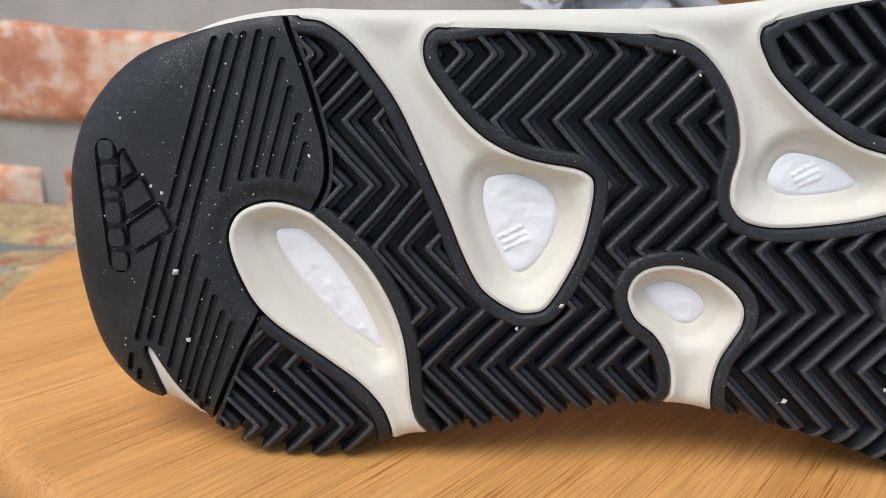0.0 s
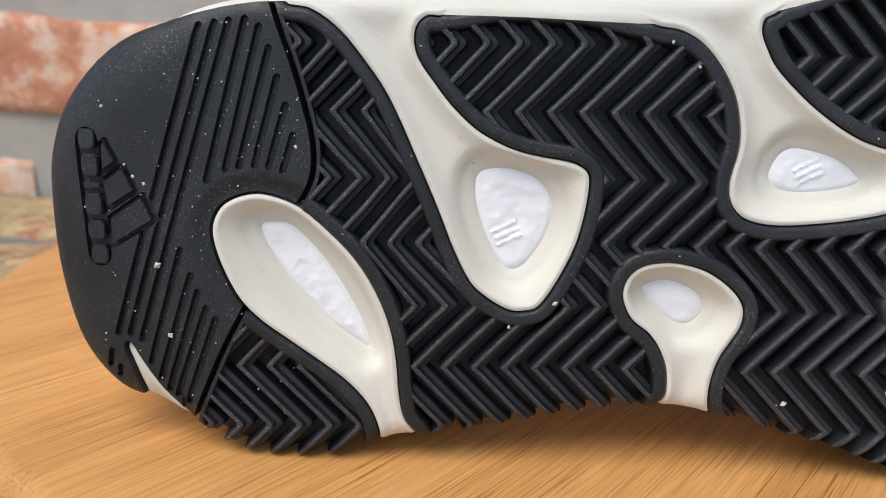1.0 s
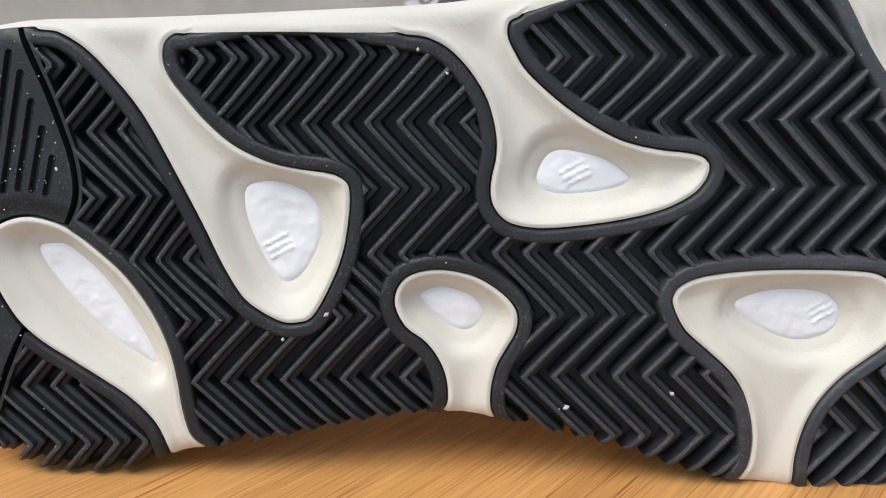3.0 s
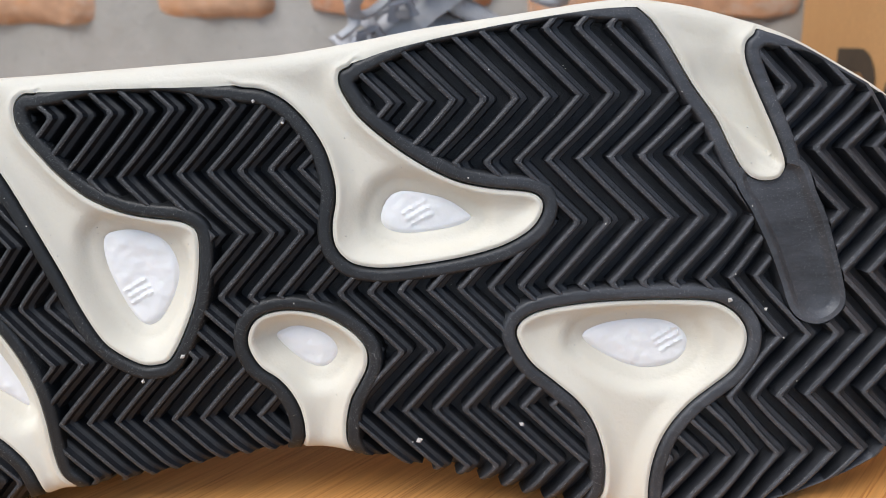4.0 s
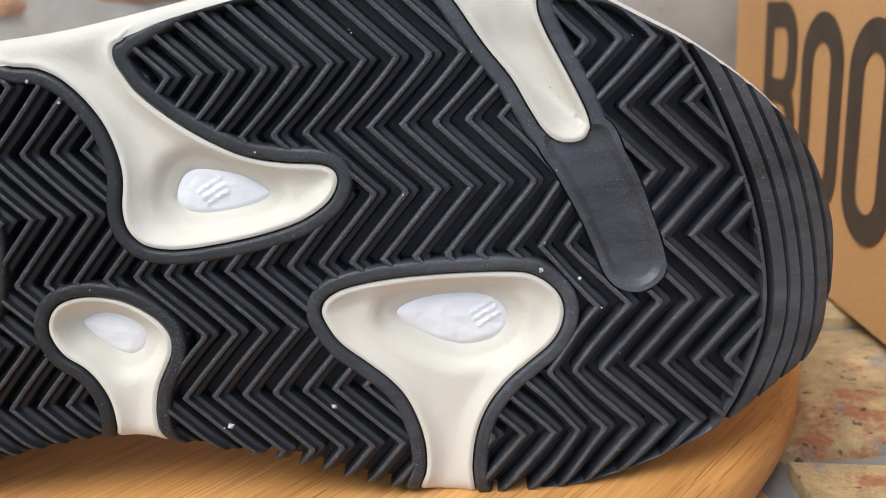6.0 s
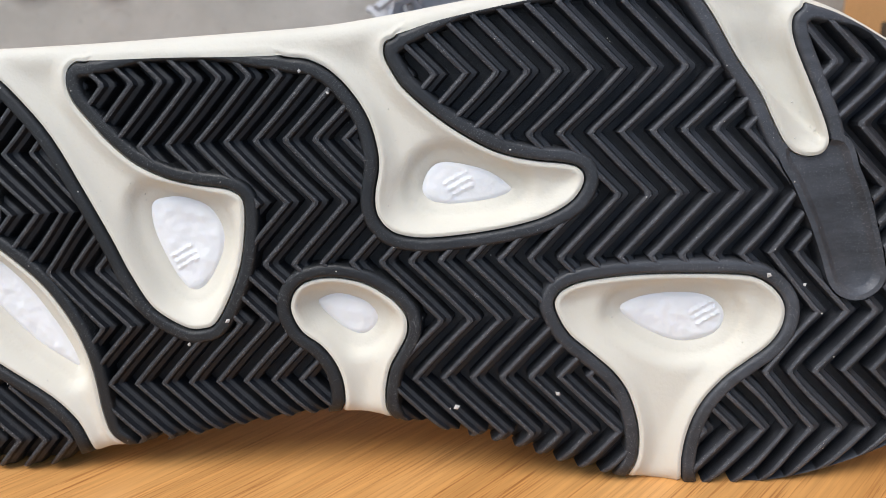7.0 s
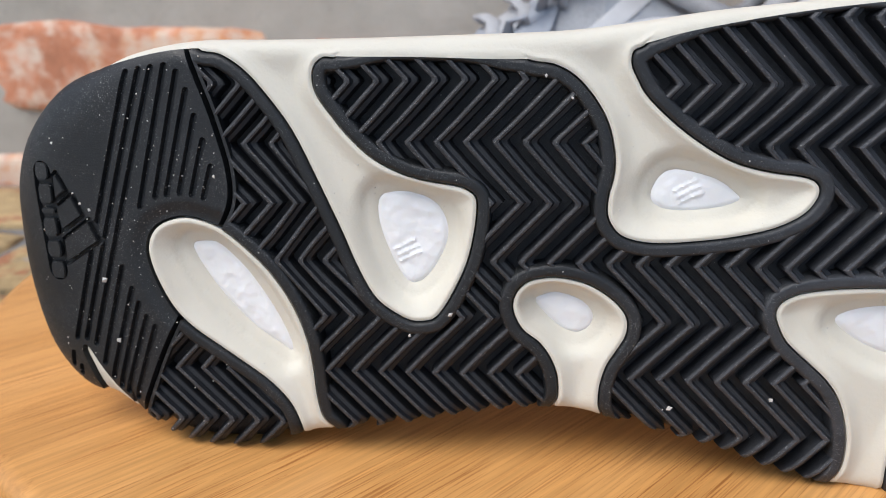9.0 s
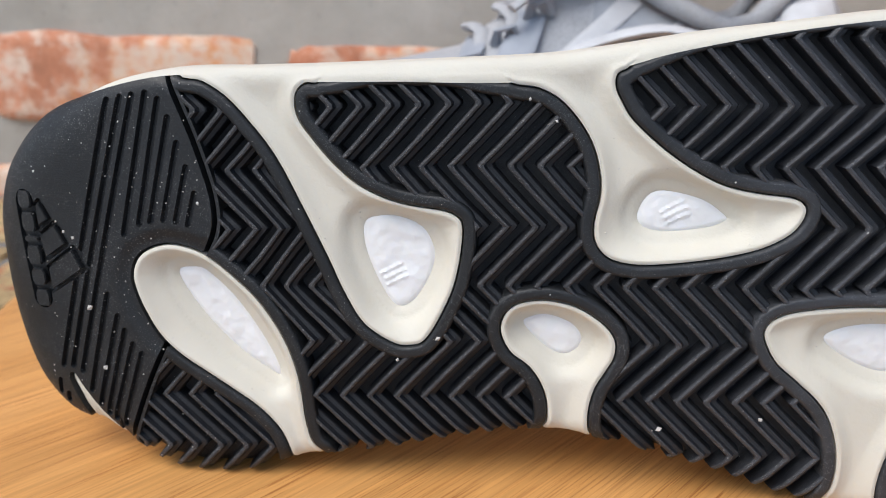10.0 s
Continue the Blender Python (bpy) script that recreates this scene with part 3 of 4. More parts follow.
for x, y, tall in NAME_BARS:
    h = tall / 2
    emblem_bar("emblem_bar", [(x - 1.5, y + h), (x + 1.6, y + h), (x + 2.3, y + h * 0.5), (x + 2.3, y - h * 0.6), (x + 1.6, y - h), (x - 1.5, y - h), (x - 2.1, y - h * 0.5), (x - 2.1, y + h * 0.5)], 0.5, outsole)

# foam midsole: front face with its windows, rounded side, back
EDGE_F = inside_of(nodes, FOAM_EDGE)
cushion_lines = []
for ring in CUSHIONS:
    ring = np.array(ring, float)
    out = ring - ring.mean(0)
    cushion_lines.append(spline(ring + (0.9, -0.4) + out / np.linalg.norm(out, axis=1)[:, None] * 1.0, steps=5))
CUSH = np.max([inside_of(nodes, c) for c in cushion_lines], 0)
foam = FIELDS.copy()
foam[:, RIB], foam[:, HEEL] = EDGE_F, CUSH
foam_tris = foam[cells]
foam_tris = keep(foam_tris[foam_tris[:, :, RIB].max(1) > -2], RIB, 0)
foam_tris = cut(foam_tris, GAP, -2.0, -1.2, -0.7, -0.3, 0.0)
foam_tris = cut(cut(foam_tris, HEEL, 0.0), EDGE, 0.0, 0.5)


def foam_height(p):
    d, c = np.hypot(np.maximum(-p[:, GAP], 0), np.maximum(-p[:, EDGE], 0)), -p[:, HEEL]
    inward = smoothstep((p[:, EDGE] + 4) / 10)
    front = -1.1 - inward * (1.5 * smoothstep((d - 0.9) / 4.5) + 3.7 * (1 - smoothstep((c + 0.5) / 7.5)) * smoothstep(d / 4.0))
    front = front + 0.4 * np.exp(-((d - 1.2) / 0.7)**2) - 0.55 * (1 - smoothstep(np.abs(c - 3.2) / 1.3)) * smoothstep(d / 2.5)
    # a fold pressed into the channel beside the toe, from its long side to its tip
    across = (p[:, U] - 153) * 0.68 + (p[:, VV] - 41) * 0.73
    fold = smoothstep((across + 0.5) / 1.1) * smoothstep((d - 0.3) / 2.4) * smoothstep((p[:, U] - 150) / 4) * smoothstep((p[:, VV] - 19) / 4) * smoothstep((52 - p[:, VV]) / 12)
    front = front - 1.7 * fold * (p[:, U] < 180)
    under = np.interp(p[:, EDGE], [0.0, 0.5], [-0.9, -6.0])
    z = np.where(d > 0, under + (front - under) * rise(d, 0.3), under)
    z = z - 1.4 * smoothstep((0.3 - c) / 1.2)
    return z


p, faces = weld(foam_tris)
shape = p.copy()
shape[:, ROLL] = np.maximum(p[:, RIB], 0)
z = foam_height(p) + bend(shape)
midsole = part("midsole", to_mesh("midsole", shell(p, z), faces, 60), CREAM, sneaker, "thick cream foam midsole with open windows")

nrm = np.roll(FOAM_EDGE, -1, 0) - np.roll(FOAM_EDGE, 1, 0)
nrm = np.stack([-nrm[:, 1], nrm[:, 0]], 1) / np.linalg.norm(nrm, axis=1)[:, None]
if inside_of(FOAM_EDGE[:1] + nrm[:1], FOAM_EDGE)[0] > 0:
    nrm = -nrm
edge_f = sole_fields(FOAM_EDGE)
edge_f[:, HEEL], edge_f[:, ROLL] = -50, 0
edge_z = bend(edge_f) + foam_height(edge_f)
up = smoothstep((FOAM_EDGE[:, 1] - 20) / 20)
rings = []
for back, out_top, out_low in ((0.0, -0.05, -0.05), (2.5, 0.3, -0.3), (7, 0.5, -0.7), (14, 0.4, -1.5), (22, -0.3, -2.6), (28, -1.2, -3.2), (34, -2.0, -4.0), (38, -5.0, -6.0)):
    ring = FOAM_EDGE + nrm * (out_low + (out_top - out_low) * up)[:, None]
    rings.append(shell(ring, edge_z - back))
n = len(FOAM_EDGE)
side = np.concatenate(rings)
quads = [(r * n + i, r * n + (i + 1) % n, (r + 1) * n + (i + 1) % n, (r + 1) * n + i) for r in range(len(rings) - 1) for i in range(n)]
part("midsole_side", to_mesh("midsole_side", side, quads, 60), CREAM, midsole)

for i, line in enumerate(cushion_lines):
    lo, hi = line.min(0) - 2, line.max(0) + 2
    q, tri = lattice(lo[0], hi[0], lo[1], hi[1], 0.5)
    f = np.zeros((len(q), 10))
    f[:, :2], f[:, ROLL], f[:, GAP] = q, 50, inside_of(q, line)
    p, faces = weld(keep(f[tri], GAP, -0.6))
    mid = line.mean(0)
    puff = np.array([noise.fractal(Vector((a / 6, b / 6, i * 3.1)), 0.7, 2.1, 3) for a, b in p[:, :2]])
    stamp = np.zeros(len(p))
    long = hi[0] - lo[0]
    sx, sy = (p[:, 0] - mid[0] - (0.22 if i == 4 else -0.05) * long, p[:, 1] - mid[1] + (4.5 if i == 1 else -0.5))
    along, across = sx * 0.9 + sy * 0.43, -sx * 0.43 + sy * 0.9
    if i in (1, 2, 4):
        stamp = 0.35 * (np.abs(along) < 3.2) * (np.abs(across) < 2.6) * (np.cos(across * 3.7) > 0.2)
    z = -6.75 + 0.75 * smoothstep((p[:, GAP] + 0.6) / 1.6) + 0.4 * puff * smoothstep(p[:, GAP] / 2.0) + 0.4 * smoothstep(p[:, GAP] / 4) + stamp + bend(p)
    part("cushion", to_mesh("cushion", np.stack([p[:, 0], p[:, 1], z], 1) / 1000, faces, 50), WHITE, sneaker, "white bead foam cushion showing through a window")


# ---- upper of the sneaker, behind the midsole ----
def loft(rings, caps=True):
    """Joins rings of equal count into a closed skin."""
    n = len(rings[0])
    verts = [tuple(v) for ring in rings for v in ring]
    quads = [(r * n + i, r * n + (i + 1) % n, (r + 1) * n + (i + 1) % n, (r + 1) * n + i) for r in range(len(rings) - 1) for i in range(n)]
    if caps:
        quads += [tuple(range(n))[::-1], tuple((len(rings) - 1) * n + i for i in range(n))]
    return verts, quads


def outline_ring(grow, z, toe_pull=0.0, lift=0.0):
    ring = FOAM_EDGE[::3] + nrm[::3] * grow
    s = np.clip((ring[:, 0] + 88) / 305, 0, 1)
    x = ring[:, 0] - toe_pull * s**3
    y = ring[:, 1] * (1 - 0.25 * lift)
    return shell(np.column_stack([x, y]), np.full(len(x), z) + lift * 10 * s)


upper_rings = [outline_ring(-7, -37), outline_ring(-7.5, -44, 3, 0.1), outline_ring(-10, -58, 14, 0.4), outline_ring(-15, -74, 45, 0.8), outline_ring(-20, -90, 95, 1.2), outline_ring(-26, -104, 140, 1.3)]
upper = part("upper", to_mesh("upper", *loft(upper_rings), 60), MESH_GREY, sneaker, "pale grey mesh upper")


# ---- grit stuck to the rubber ----
def grit():
    rng = np.random.default_rng(5)
    spots = [(-64.0, -5.8, 1.15), (-62.0, -22.6, 0.8), (-68.6, 14.8, 0.6), (-66.0, 13.2, 0.65), (-70.5, 17.5, 0.5), (-75.3, 30.5, 0.6), (84.3, -38.6, 0.8), (109.5, -36.0, 0.75),
             (-31.0, 22.0, 0.5), (90.5, 27.6, 0.8), (96.0, 24.7, 0.6), (52.3, 45.5, 0.6), (58.5, 40.2, 0.5), (169.0, -11.2, 0.6), (160.5, -8.3, 0.7), (28.5, -13.9, 0.7), (17.8, -19.8, 0.6)]
    while len(spots) < 1200:
        u = rng.uniform(-86, 216) if rng.random() > 0.4 else rng.uniform(-80, -30)
        spots.append((u, rng.uniform(-55, 56), 0.09 + 0.22 * rng.random()**4))
    q = np.array([s[:2] for s in spots])
    f = sole_fields(q)
    verts, faces = [], []
    for (u, v, size), fi in zip(spots, f):
        if fi[EDGE] < 1.0 or fi[GAP] < 0.4:
            continue
        on_rib = abs((fi[RIB] - PITCH / 2) % PITCH - PITCH / 2) < 1.0
        high = on_rib or fi[GAP] < 3 or fi[HEEL] > 0.8 or fi[TOE] > 0.8
        if size < 0.4 and not high and rng.random() < 0.6:
            continue
        z = (bend(fi[None])[0] + (0.05 if high or size > 0.5 else FLOOR)) + 0.1 * size
        n0 = len(verts)
        turn = Euler(rng.uniform(0, 6, 3)).to_matrix()
        for c in ((1, 0, 0), (-1, 0, 0), (0, 1, 0), (0, -1, 0), (0, 0, 1), (0, 0, -1)):
            d = turn @ Vector(c) * size * rng.uniform(0.6, 1.25)
            verts.append(shell(np.array([(u + d.x, v + d.y)]), z + d.z * 0.7)[0])
        faces += [(n0 + a, n0 + b, n0 + c) for a in (0, 1) for b in (2, 3) for c in (4, 5)]
    # a few crumbs on the foam
    q = np.column_stack([rng.uniform(-50, 170, 260), rng.uniform(-45, 48, 260)])
    f = sole_fields(q)
    f[:, HEEL] = np.max([inside_of(q, c) for c in cushion_lines], 0)
    ground = foam_height(f) + bend(f)
    for fi, z in zip(f, ground):
        if fi[GAP] > -1.5 or fi[HEEL] > -1.0 or fi[EDGE] < 3:
            continue
        n0, size = len(verts), 0.12 + 0.16 * rng.random()
        for c in ((1, 0, 0), (-1, 0, 0), (0, 1, 0), (0, -1, 0), (0, 0, 1), (0, 0, -1)):
            d = Vector(c) * size * rng.uniform(0.6, 1.3)
            verts.append(shell(np.array([(fi[U] + d.x, fi[VV] + d.y)]), z + d.z)[0])
        faces += [(n0 + a, n0 + b, n0 + c) for a in (0, 1) for b in (2, 3) for c in (4, 5)]
    me = to_mesh("grit", verts, faces)
    bm = bmesh.new()
    bm.from_mesh(me)
    bmesh.ops.recalc_face_normals(bm, faces=bm.faces)
    bm.to_mesh(me)
    bm.free()
    ob = part("grit", me, CRUMB)
    ob.matrix_world = SOLE
    return tagged(ob, "pale grit and dust crumbs stuck to the black rubber sole", "grit", kind="stuff")


grit()

# ---- round bamboo board ----
BOARD_R, BOARD_T, BOARD_C = 0.2150, 0.0192, (0.0465, 0.328)


def board():
    bm = bmesh.new()
    profile = [(0.0, 0.0), (BOARD_R - 0.006, 0.0), (BOARD_R - 0.0018, 0.0012), (BOARD_R, 0.005), (BOARD_R, BOARD_T - 0.006), (BOARD_R - 0.001, BOARD_T - 0.003), (BOARD_R - 0.0032, BOARD_T - 0.0008), (BOARD_R - 0.0065, BOARD_T), (0.0, BOARD_T)]
    n = 160
    rings = []
    for r, z in profile:
        rings.append([bm.verts.new((r * math.cos(2 * math.pi * i / n), r * math.sin(2 * math.pi * i / n), z)) for i in range(n)] if r else [bm.verts.new((0, 0, z))])
    for a, b in zip(rings, rings[1:]):
        for i in range(n):
            j = (i + 1) % n
            if len(a) == 1:
                bm.faces.new((a[0], b[j], b[i]))
            elif len(b) == 1:
                bm.faces.new((a[i], a[j], b[0]))
            else:
                bm.faces.new((a[i], a[j], b[j], b[i]))
    ob = part("round_board", from_bm("round_board", bm, 40), BAMBOO)
    ob.location = (BOARD_C[0], BOARD_C[1], 0)
    return tagged(ob, "round varnished bamboo serving board lying on worn brick paving", "board")


board()


# ---- setting: ground sheet with pavers, wall with bricks ----
def rough_block(w, d, h, seed, wobble=0.0025, cuts=5):
    """A worn brick centred on its base, front towards -y."""
    bm = bmesh.new()
    bmesh.ops.create_cube(bm, size=1.0)
    bmesh.ops.subdivide_edges(bm, edges=bm.edges, cuts=cuts, use_grid_fill=True)
    rng = Vector((seed * 7.3, seed * 1.9, seed * 3.7))
    for vert in bm.verts:
        c = Vector((vert.co.x * w, vert.co.y * d, vert.co.z * h))
        edge = sum(1 for a in vert.co if abs(a) > 0.49)
        pull = 0.0016 * max(edge - 1, 0)
        for k in range(3):
            c[k] -= math.copysign(pull * (1 + noise.noise(c * 90 + rng)), c[k]) if abs(vert.co[k]) > 0.49 else 0
        c += Vector((noise.noise(c * 28 + rng), noise.noise(c * 28 + rng + Vector((9, 0, 0))), noise.noise(c * 28 + rng + Vector((0, 9, 0))))) * wobble
        vert.co = c
    return from_bm("brick", bm, 60)


def sheet(name, nx, ny, x0, x1, y0, y1, bumpy, place):
    xs, ys = np.linspace(x0, x1, nx), np.linspace(y0, y1, ny)
    verts = [place(x, y, bumpy * noise.fractal(Vector((x * 14, y * 14, 3)), 0.8, 2.0, 4)) for x in xs for y in ys]
    quads = [(i * ny + j, (i + 1) * ny + j, (i + 1) * ny + j + 1, i * ny + j + 1) for i in range(nx - 1) for j in range(ny - 1)]
    return to_mesh(name, verts, quads, 80)


WALL_Y = 0.53
# added, unseen ground; its grey is chosen for reflections and bounce on the rubber
GROUND = plain_material("plain grey ground", (0.26, 0.27, 0.29), (0.34, 0.35, 0.37), 0.95, 6)
far_ground = part("ground", to_mesh("ground", [(-400, -400, -0.012), (400, -400, -0.012), (400, 400, -0.012), (-400, 400, -0.012)], [(0, 1, 2, 3)]), GROUND)
tagged(far_ground, "plain grey ground added out of view, reaching the horizon", "ground", kind="structure")
pavement = part("pavement", sheet("pavement", 110, 36, -1.0, 1.0, 0.02, WALL_Y + 0.01, 0.0022, lambda x, y, h: (x, y, -0.004 + h)), GROUT)
tagged(pavement, "worn brick paving set in dark cement", "paving", kind="structure")

wall = thing("wall_back", "old brick wall heavily pointed with grey cement", "wall", kind="structure")
me = sheet("mortar", 150, 60, -1.1, 1.1, -0.02, 0.9, 0.0030, lambda x, z, h: (x, WALL_Y + 0.002 + h, z))
for poly in me.polygons:
    poly.flip()
part("mortar", me, CEMENT, wall, "grey cement pointing")
bm = bmesh.new()
bmesh.ops.create_cube(bm, size=1.0, matrix=Matrix.LocRotScale((0, WALL_Y + 0.13, 0.44), None, (2.2, 0.22, 0.92)))
part("wall_core", from_bm("wall_core", bm), CEMENT, wall)

wall_bricks = [(-0.227, 0.202, 0.112, 0.062), (-0.052, 0.106, 0.107, 0.056), (0.075, 0.10, 0.108, 0.058), (0.215, 0.13, 0.108, 0.060), (-0.46, 0.22, 0.112, 0.062),
               (-0.36, 0.19, 0.020, 0.050), (-0.15, 0.20, 0.020, 0.050), (0.07, 0.20, 0.020, 0.05), (0.29, 0.2, 0.020, 0.05),
               (-0.186, 0.098, 0.216, 0.066), (-0.064, 0.076, 0.216, 0.065), (0.058, 0.116, 0.215, 0.064), (0.222, 0.17, 0.212, 0.068), (-0.33, 0.15, 0.216, 0.064), (-0.52, 0.19, 0.216, 0.064)]
for i, (x, w, top, h) in enumerate(wall_bricks):
    ob = part("brick", rough_block(w, 0.05, h, i + 1, 0.0045, 7), PEACH if top > 0.2 else BRICK, wall)
    ob.location = (x, WALL_Y + 0.0225, top - h / 2)
row = 0
for z in np.arange(0.265, 0.9, 0.095):
    row += 1
    for i in range(9):
        ob = part("brick", rough_block(0.20, 0.05, 0.063, row * 17 + i, 0.004, 3), BRICK, wall)
        ob.location = (-0.95 + 0.235 * i + 0.11 * (row % 2), WALL_Y + 0.0225, z + 0.0315)
for side in (-1, 1):
    for k, top in enumerate((0.112, 0.02)):
        for i in range(2):
            ob = part("brick", rough_block(0.2, 0.05, 0.06, 300 + side * 10 + k * 3 + i, 0.004, 3), BRICK, wall)
            ob.location = (side * (0.70 + 0.225 * i), WALL_Y + 0.0225, top - 0.03)

seed = 0
for r in range(5):
    for c in range(9):
        seed += 1
        x, y = -0.93 + 0.232 * c + (0.116 if r % 2 else 0.0), 0.47 - 0.098 * r
        if math.hypot(x - BOARD_C[0], y - BOARD_C[1]) < 0.09 or abs(x) > 0.95:
            continue
        ob = part("paver", rough_block(0.224, 0.091, 0.04, 50 + seed, 0.004, 5), PAVER, pavement)
        ob.location = (x, y, -0.0195)

# ---- cardboard box with printed letters ----
BOX_X, BOX_FAR, BOX_NEAR, BOX_H = 0.292, 0.486, 0.13, 0.215


def slab(name, x0, x1, y0, y1, z0, z1, mat, parent, label="", bevel=0.0008):
    bm = bmesh.new()
    bmesh.ops.create_cube(bm, size=1.0, matrix=Matrix.LocRotScale(((x0 + x1) / 2, (y0 + y1) / 2, (z0 + z1) / 2), None, (x1 - x0, y1 - y0, z1 - z0)))
    bmesh.ops.bevel(bm, geom=bm.edges[:], offset=bevel, segments=2, affect="EDGES")
    return part(name, from_bm(name, bm, 40), mat, parent, label)


box = thing("cardboard_box", "brown cardboard shoe box with large black printed letters, standing on paving", "box", pose(BOX_X, BOX_FAR, 0.003))
BOX_DEEP = BOX_FAR - BOX_NEAR
slab("body", 0.0, 0.24, -BOX_DEEP, 0.0, 0.0, BOX_H, CARD, box, "", 0.0018)
slab("lid", -0.003, 0.243, -BOX_DEEP - 0.003, 0.003, BOX_H - 0.035, BOX_H + 0.003, CARD, box, "", 0.0018)


def letter(kind, wide, high, thick):
    """A tall narrow capital, drawn as a thick stroke; local x across, y up (mm)."""
    q, tri = lattice(-thick, wide + thick, -thick, high + thick, 1.0)
    r = (wide - thick) / 2
    def stadium(x0, x1, y0, y1, rad):
        x = np.abs(q[:, 0] - (x0 + x1) / 2) - ((x1 - x0) / 2 - rad)
        y = np.abs(q[:, 1] - (y0 + y1) / 2) - ((y1 - y0) / 2 - rad)
        return np.hypot(np.maximum(x, 0), np.maximum(y, 0)) + np.minimum(np.maximum(x, y), 0) - rad
    h = thick / 2
    if kind == "round":
        f = h - np.abs(stadium(h, wide - h, h, high - h, r))
    else:
        upper_bowl = h - np.abs(stadium(-wide, wide - h - 1, high * 0.53, high - h, r * 0.8))
        lower_bowl = h - np.abs(stadium(-wide, wide - h, h, high * 0.53, r * 0.8))
        stem = np.minimum(h - np.abs(q[:, 0] - h), np.minimum(q[:, 1], high - q[:, 1]))
        f = np.maximum(np.where(q[:, 0] > h, np.maximum(upper_bowl, lower_bowl), -9), stem)
    data = np.zeros((len(q), 4))
    data[:, :2], data[:, 3] = q, f
    p, faces = weld(keep(data[tri], 3, 0))
    me = to_mesh("letter", np.column_stack([p[:, :2], np.zeros(len(p))]) / 1000, faces)
    return me


for kind, y_far, wide, high, base in (("stem", 0.434, 44, 88, 0.038), ("round", 0.384, 43, 85, 0.0365), ("round", 0.335, 41, 84, 0.0355), ("round", 0.286, 41, 84, 0.035)):
    ob = part("letter", letter(kind, wide, high, 11.5 if kind == "stem" else 12.0), INK, box, "printed black capital letter")
    ob.matrix_local = Matrix.Translation((-0.0006, y_far - BOX_FAR, base - 0.003)) @ Matrix(((0, 0, -1, 0), (-1, 0, 0, 0), (0, 1, 0, 0), (0, 0, 0, 1)))


# ---- the other sneaker, standing on the board behind ----
def shoe_station(x, half, low, top, roundness=0.62, lean=0.0, n=28):
    """One cross-section of a shoe: flat below, domed above."""
    ring = []
    for i in range(n):
        a = 2 * math.pi * i / n
        c, s = math.cos(a), math.sin(a)
        y = half * math.copysign(abs(c)**0.8, c) * (1.0 - (0.35 * max(s, 0)**1.5))
        z = (low + top) / 2 + (top - low) / 2 * math.copysign(abs(s)**roundness, s)
        ring.append((x, y + lean * max(s, 0), z))
    return ring


def tube(points, radius, sides=8, flat=1.0):
    """A round or flattened cord along points."""
    pts = [Vector(p) for p in points]
    rings = []
    for i, p in enumerate(pts):
        d = (pts[min(i + 1, len(pts) - 1)] - pts[max(i - 1, 0)]).normalized()
        a = d.cross(Vector((0, 0, 1)))
        a = a.normalized() if a.length > 1e-4 else Vector((1, 0, 0))
        b = a.cross(d)
        rings.append([p + (a * math.cos(t) + b * math.sin(t) * flat) * radius for t in (2 * math.pi * k / sides for k in range(sides))])
    return to_mesh("cord", *loft(rings), 60)


other = thing("sneaker", "pale grey laced sneaker standing on the round bamboo board", "shoe", pose(0.078, 0.400, BOARD_T) @ Matrix.Diagonal((1.08, 1.05, 1.05, 1)))
outs = [(-0.150, 0.022), (-0.135, 0.040), (-0.10, 0.050), (-0.05, 0.050), (0.0, 0.043), (0.05, 0.041), (0.08, 0.042), (0.108, 0.036), (0.121, 0.020)]
sole_line = spline([(x, -w) for x, w in outs] + [(x, w) for x, w in outs[::-1]], steps=4)
def sole_ring(grow, z, spring):
    c = sole_line * (1 + grow)
    return [(x, y, z + spring * max(-x - 0.08, 0) ** 2 * 8 / 0.005) for x, y in c]
part("outsole", to_mesh("outsole", *loft([sole_ring(-0.03, 0.0, 0.006), sole_ring(0.0, 0.002, 0.006), sole_ring(0.0, 0.008, 0.006)]), 50), RUBBER, other, "black rubber outsole")
part("midsole", to_mesh("midsole", *loft([sole_ring(0.0, 0.008, 0.006), sole_ring(0.03, 0.016, 0.005), sole_ring(0.035, 0.028, 0.004), sole_ring(-0.02, 0.040, 0.002)]), 50), CREAM, other, "cream foam midsole")
stations = [(-0.146, 0.016, 0.040, 0.056), (-0.135, 0.034, 0.038, 0.070), (-0.11, 0.045, 0.036, 0.081), (-0.08, 0.047, 0.034, 0.088), (-0.054, 0.046, 0.034, 0.094), (-0.03, 0.043, 0.034, 0.112),
            (-0.01, 0.040, 0.034, 0.126), (0.006, 0.038, 0.034, 0.130), (0.020, 0.037, 0.034, 0.122), (0.034, 0.036, 0.034, 0.114), (0.048, 0.036, 0.034, 0.107), (0.060, 0.037, 0.034, 0.102), (0.071, 0.038, 0.034, 0.105),
            (0.082, 0.038, 0.034, 0.119), (0.092, 0.036, 0.034, 0.125), (0.103, 0.030, 0.036, 0.121), (0.113, 0.018, 0.040, 0.107)]
part("upper", to_mesh("upper", *loft([shoe_station(*st) for st in stations]), 60), MESH_GREY, other, "grey open mesh upper")


def side_y(x, z):
    """How far the upper bulges to the side at a place of its side view."""
    xs, halves, lows, tops = zip(*stations)
    half, low, top = (float(np.interp(x, xs, q)) for q in (halves, lows, tops))
    s = min(max((z - (low + top) / 2) / ((top - low) / 2), 0.0), 0.985) ** (1 / 0.62)
    return half * (1 - s * s) ** 0.4 * (1 - 0.35 * s ** 1.5)


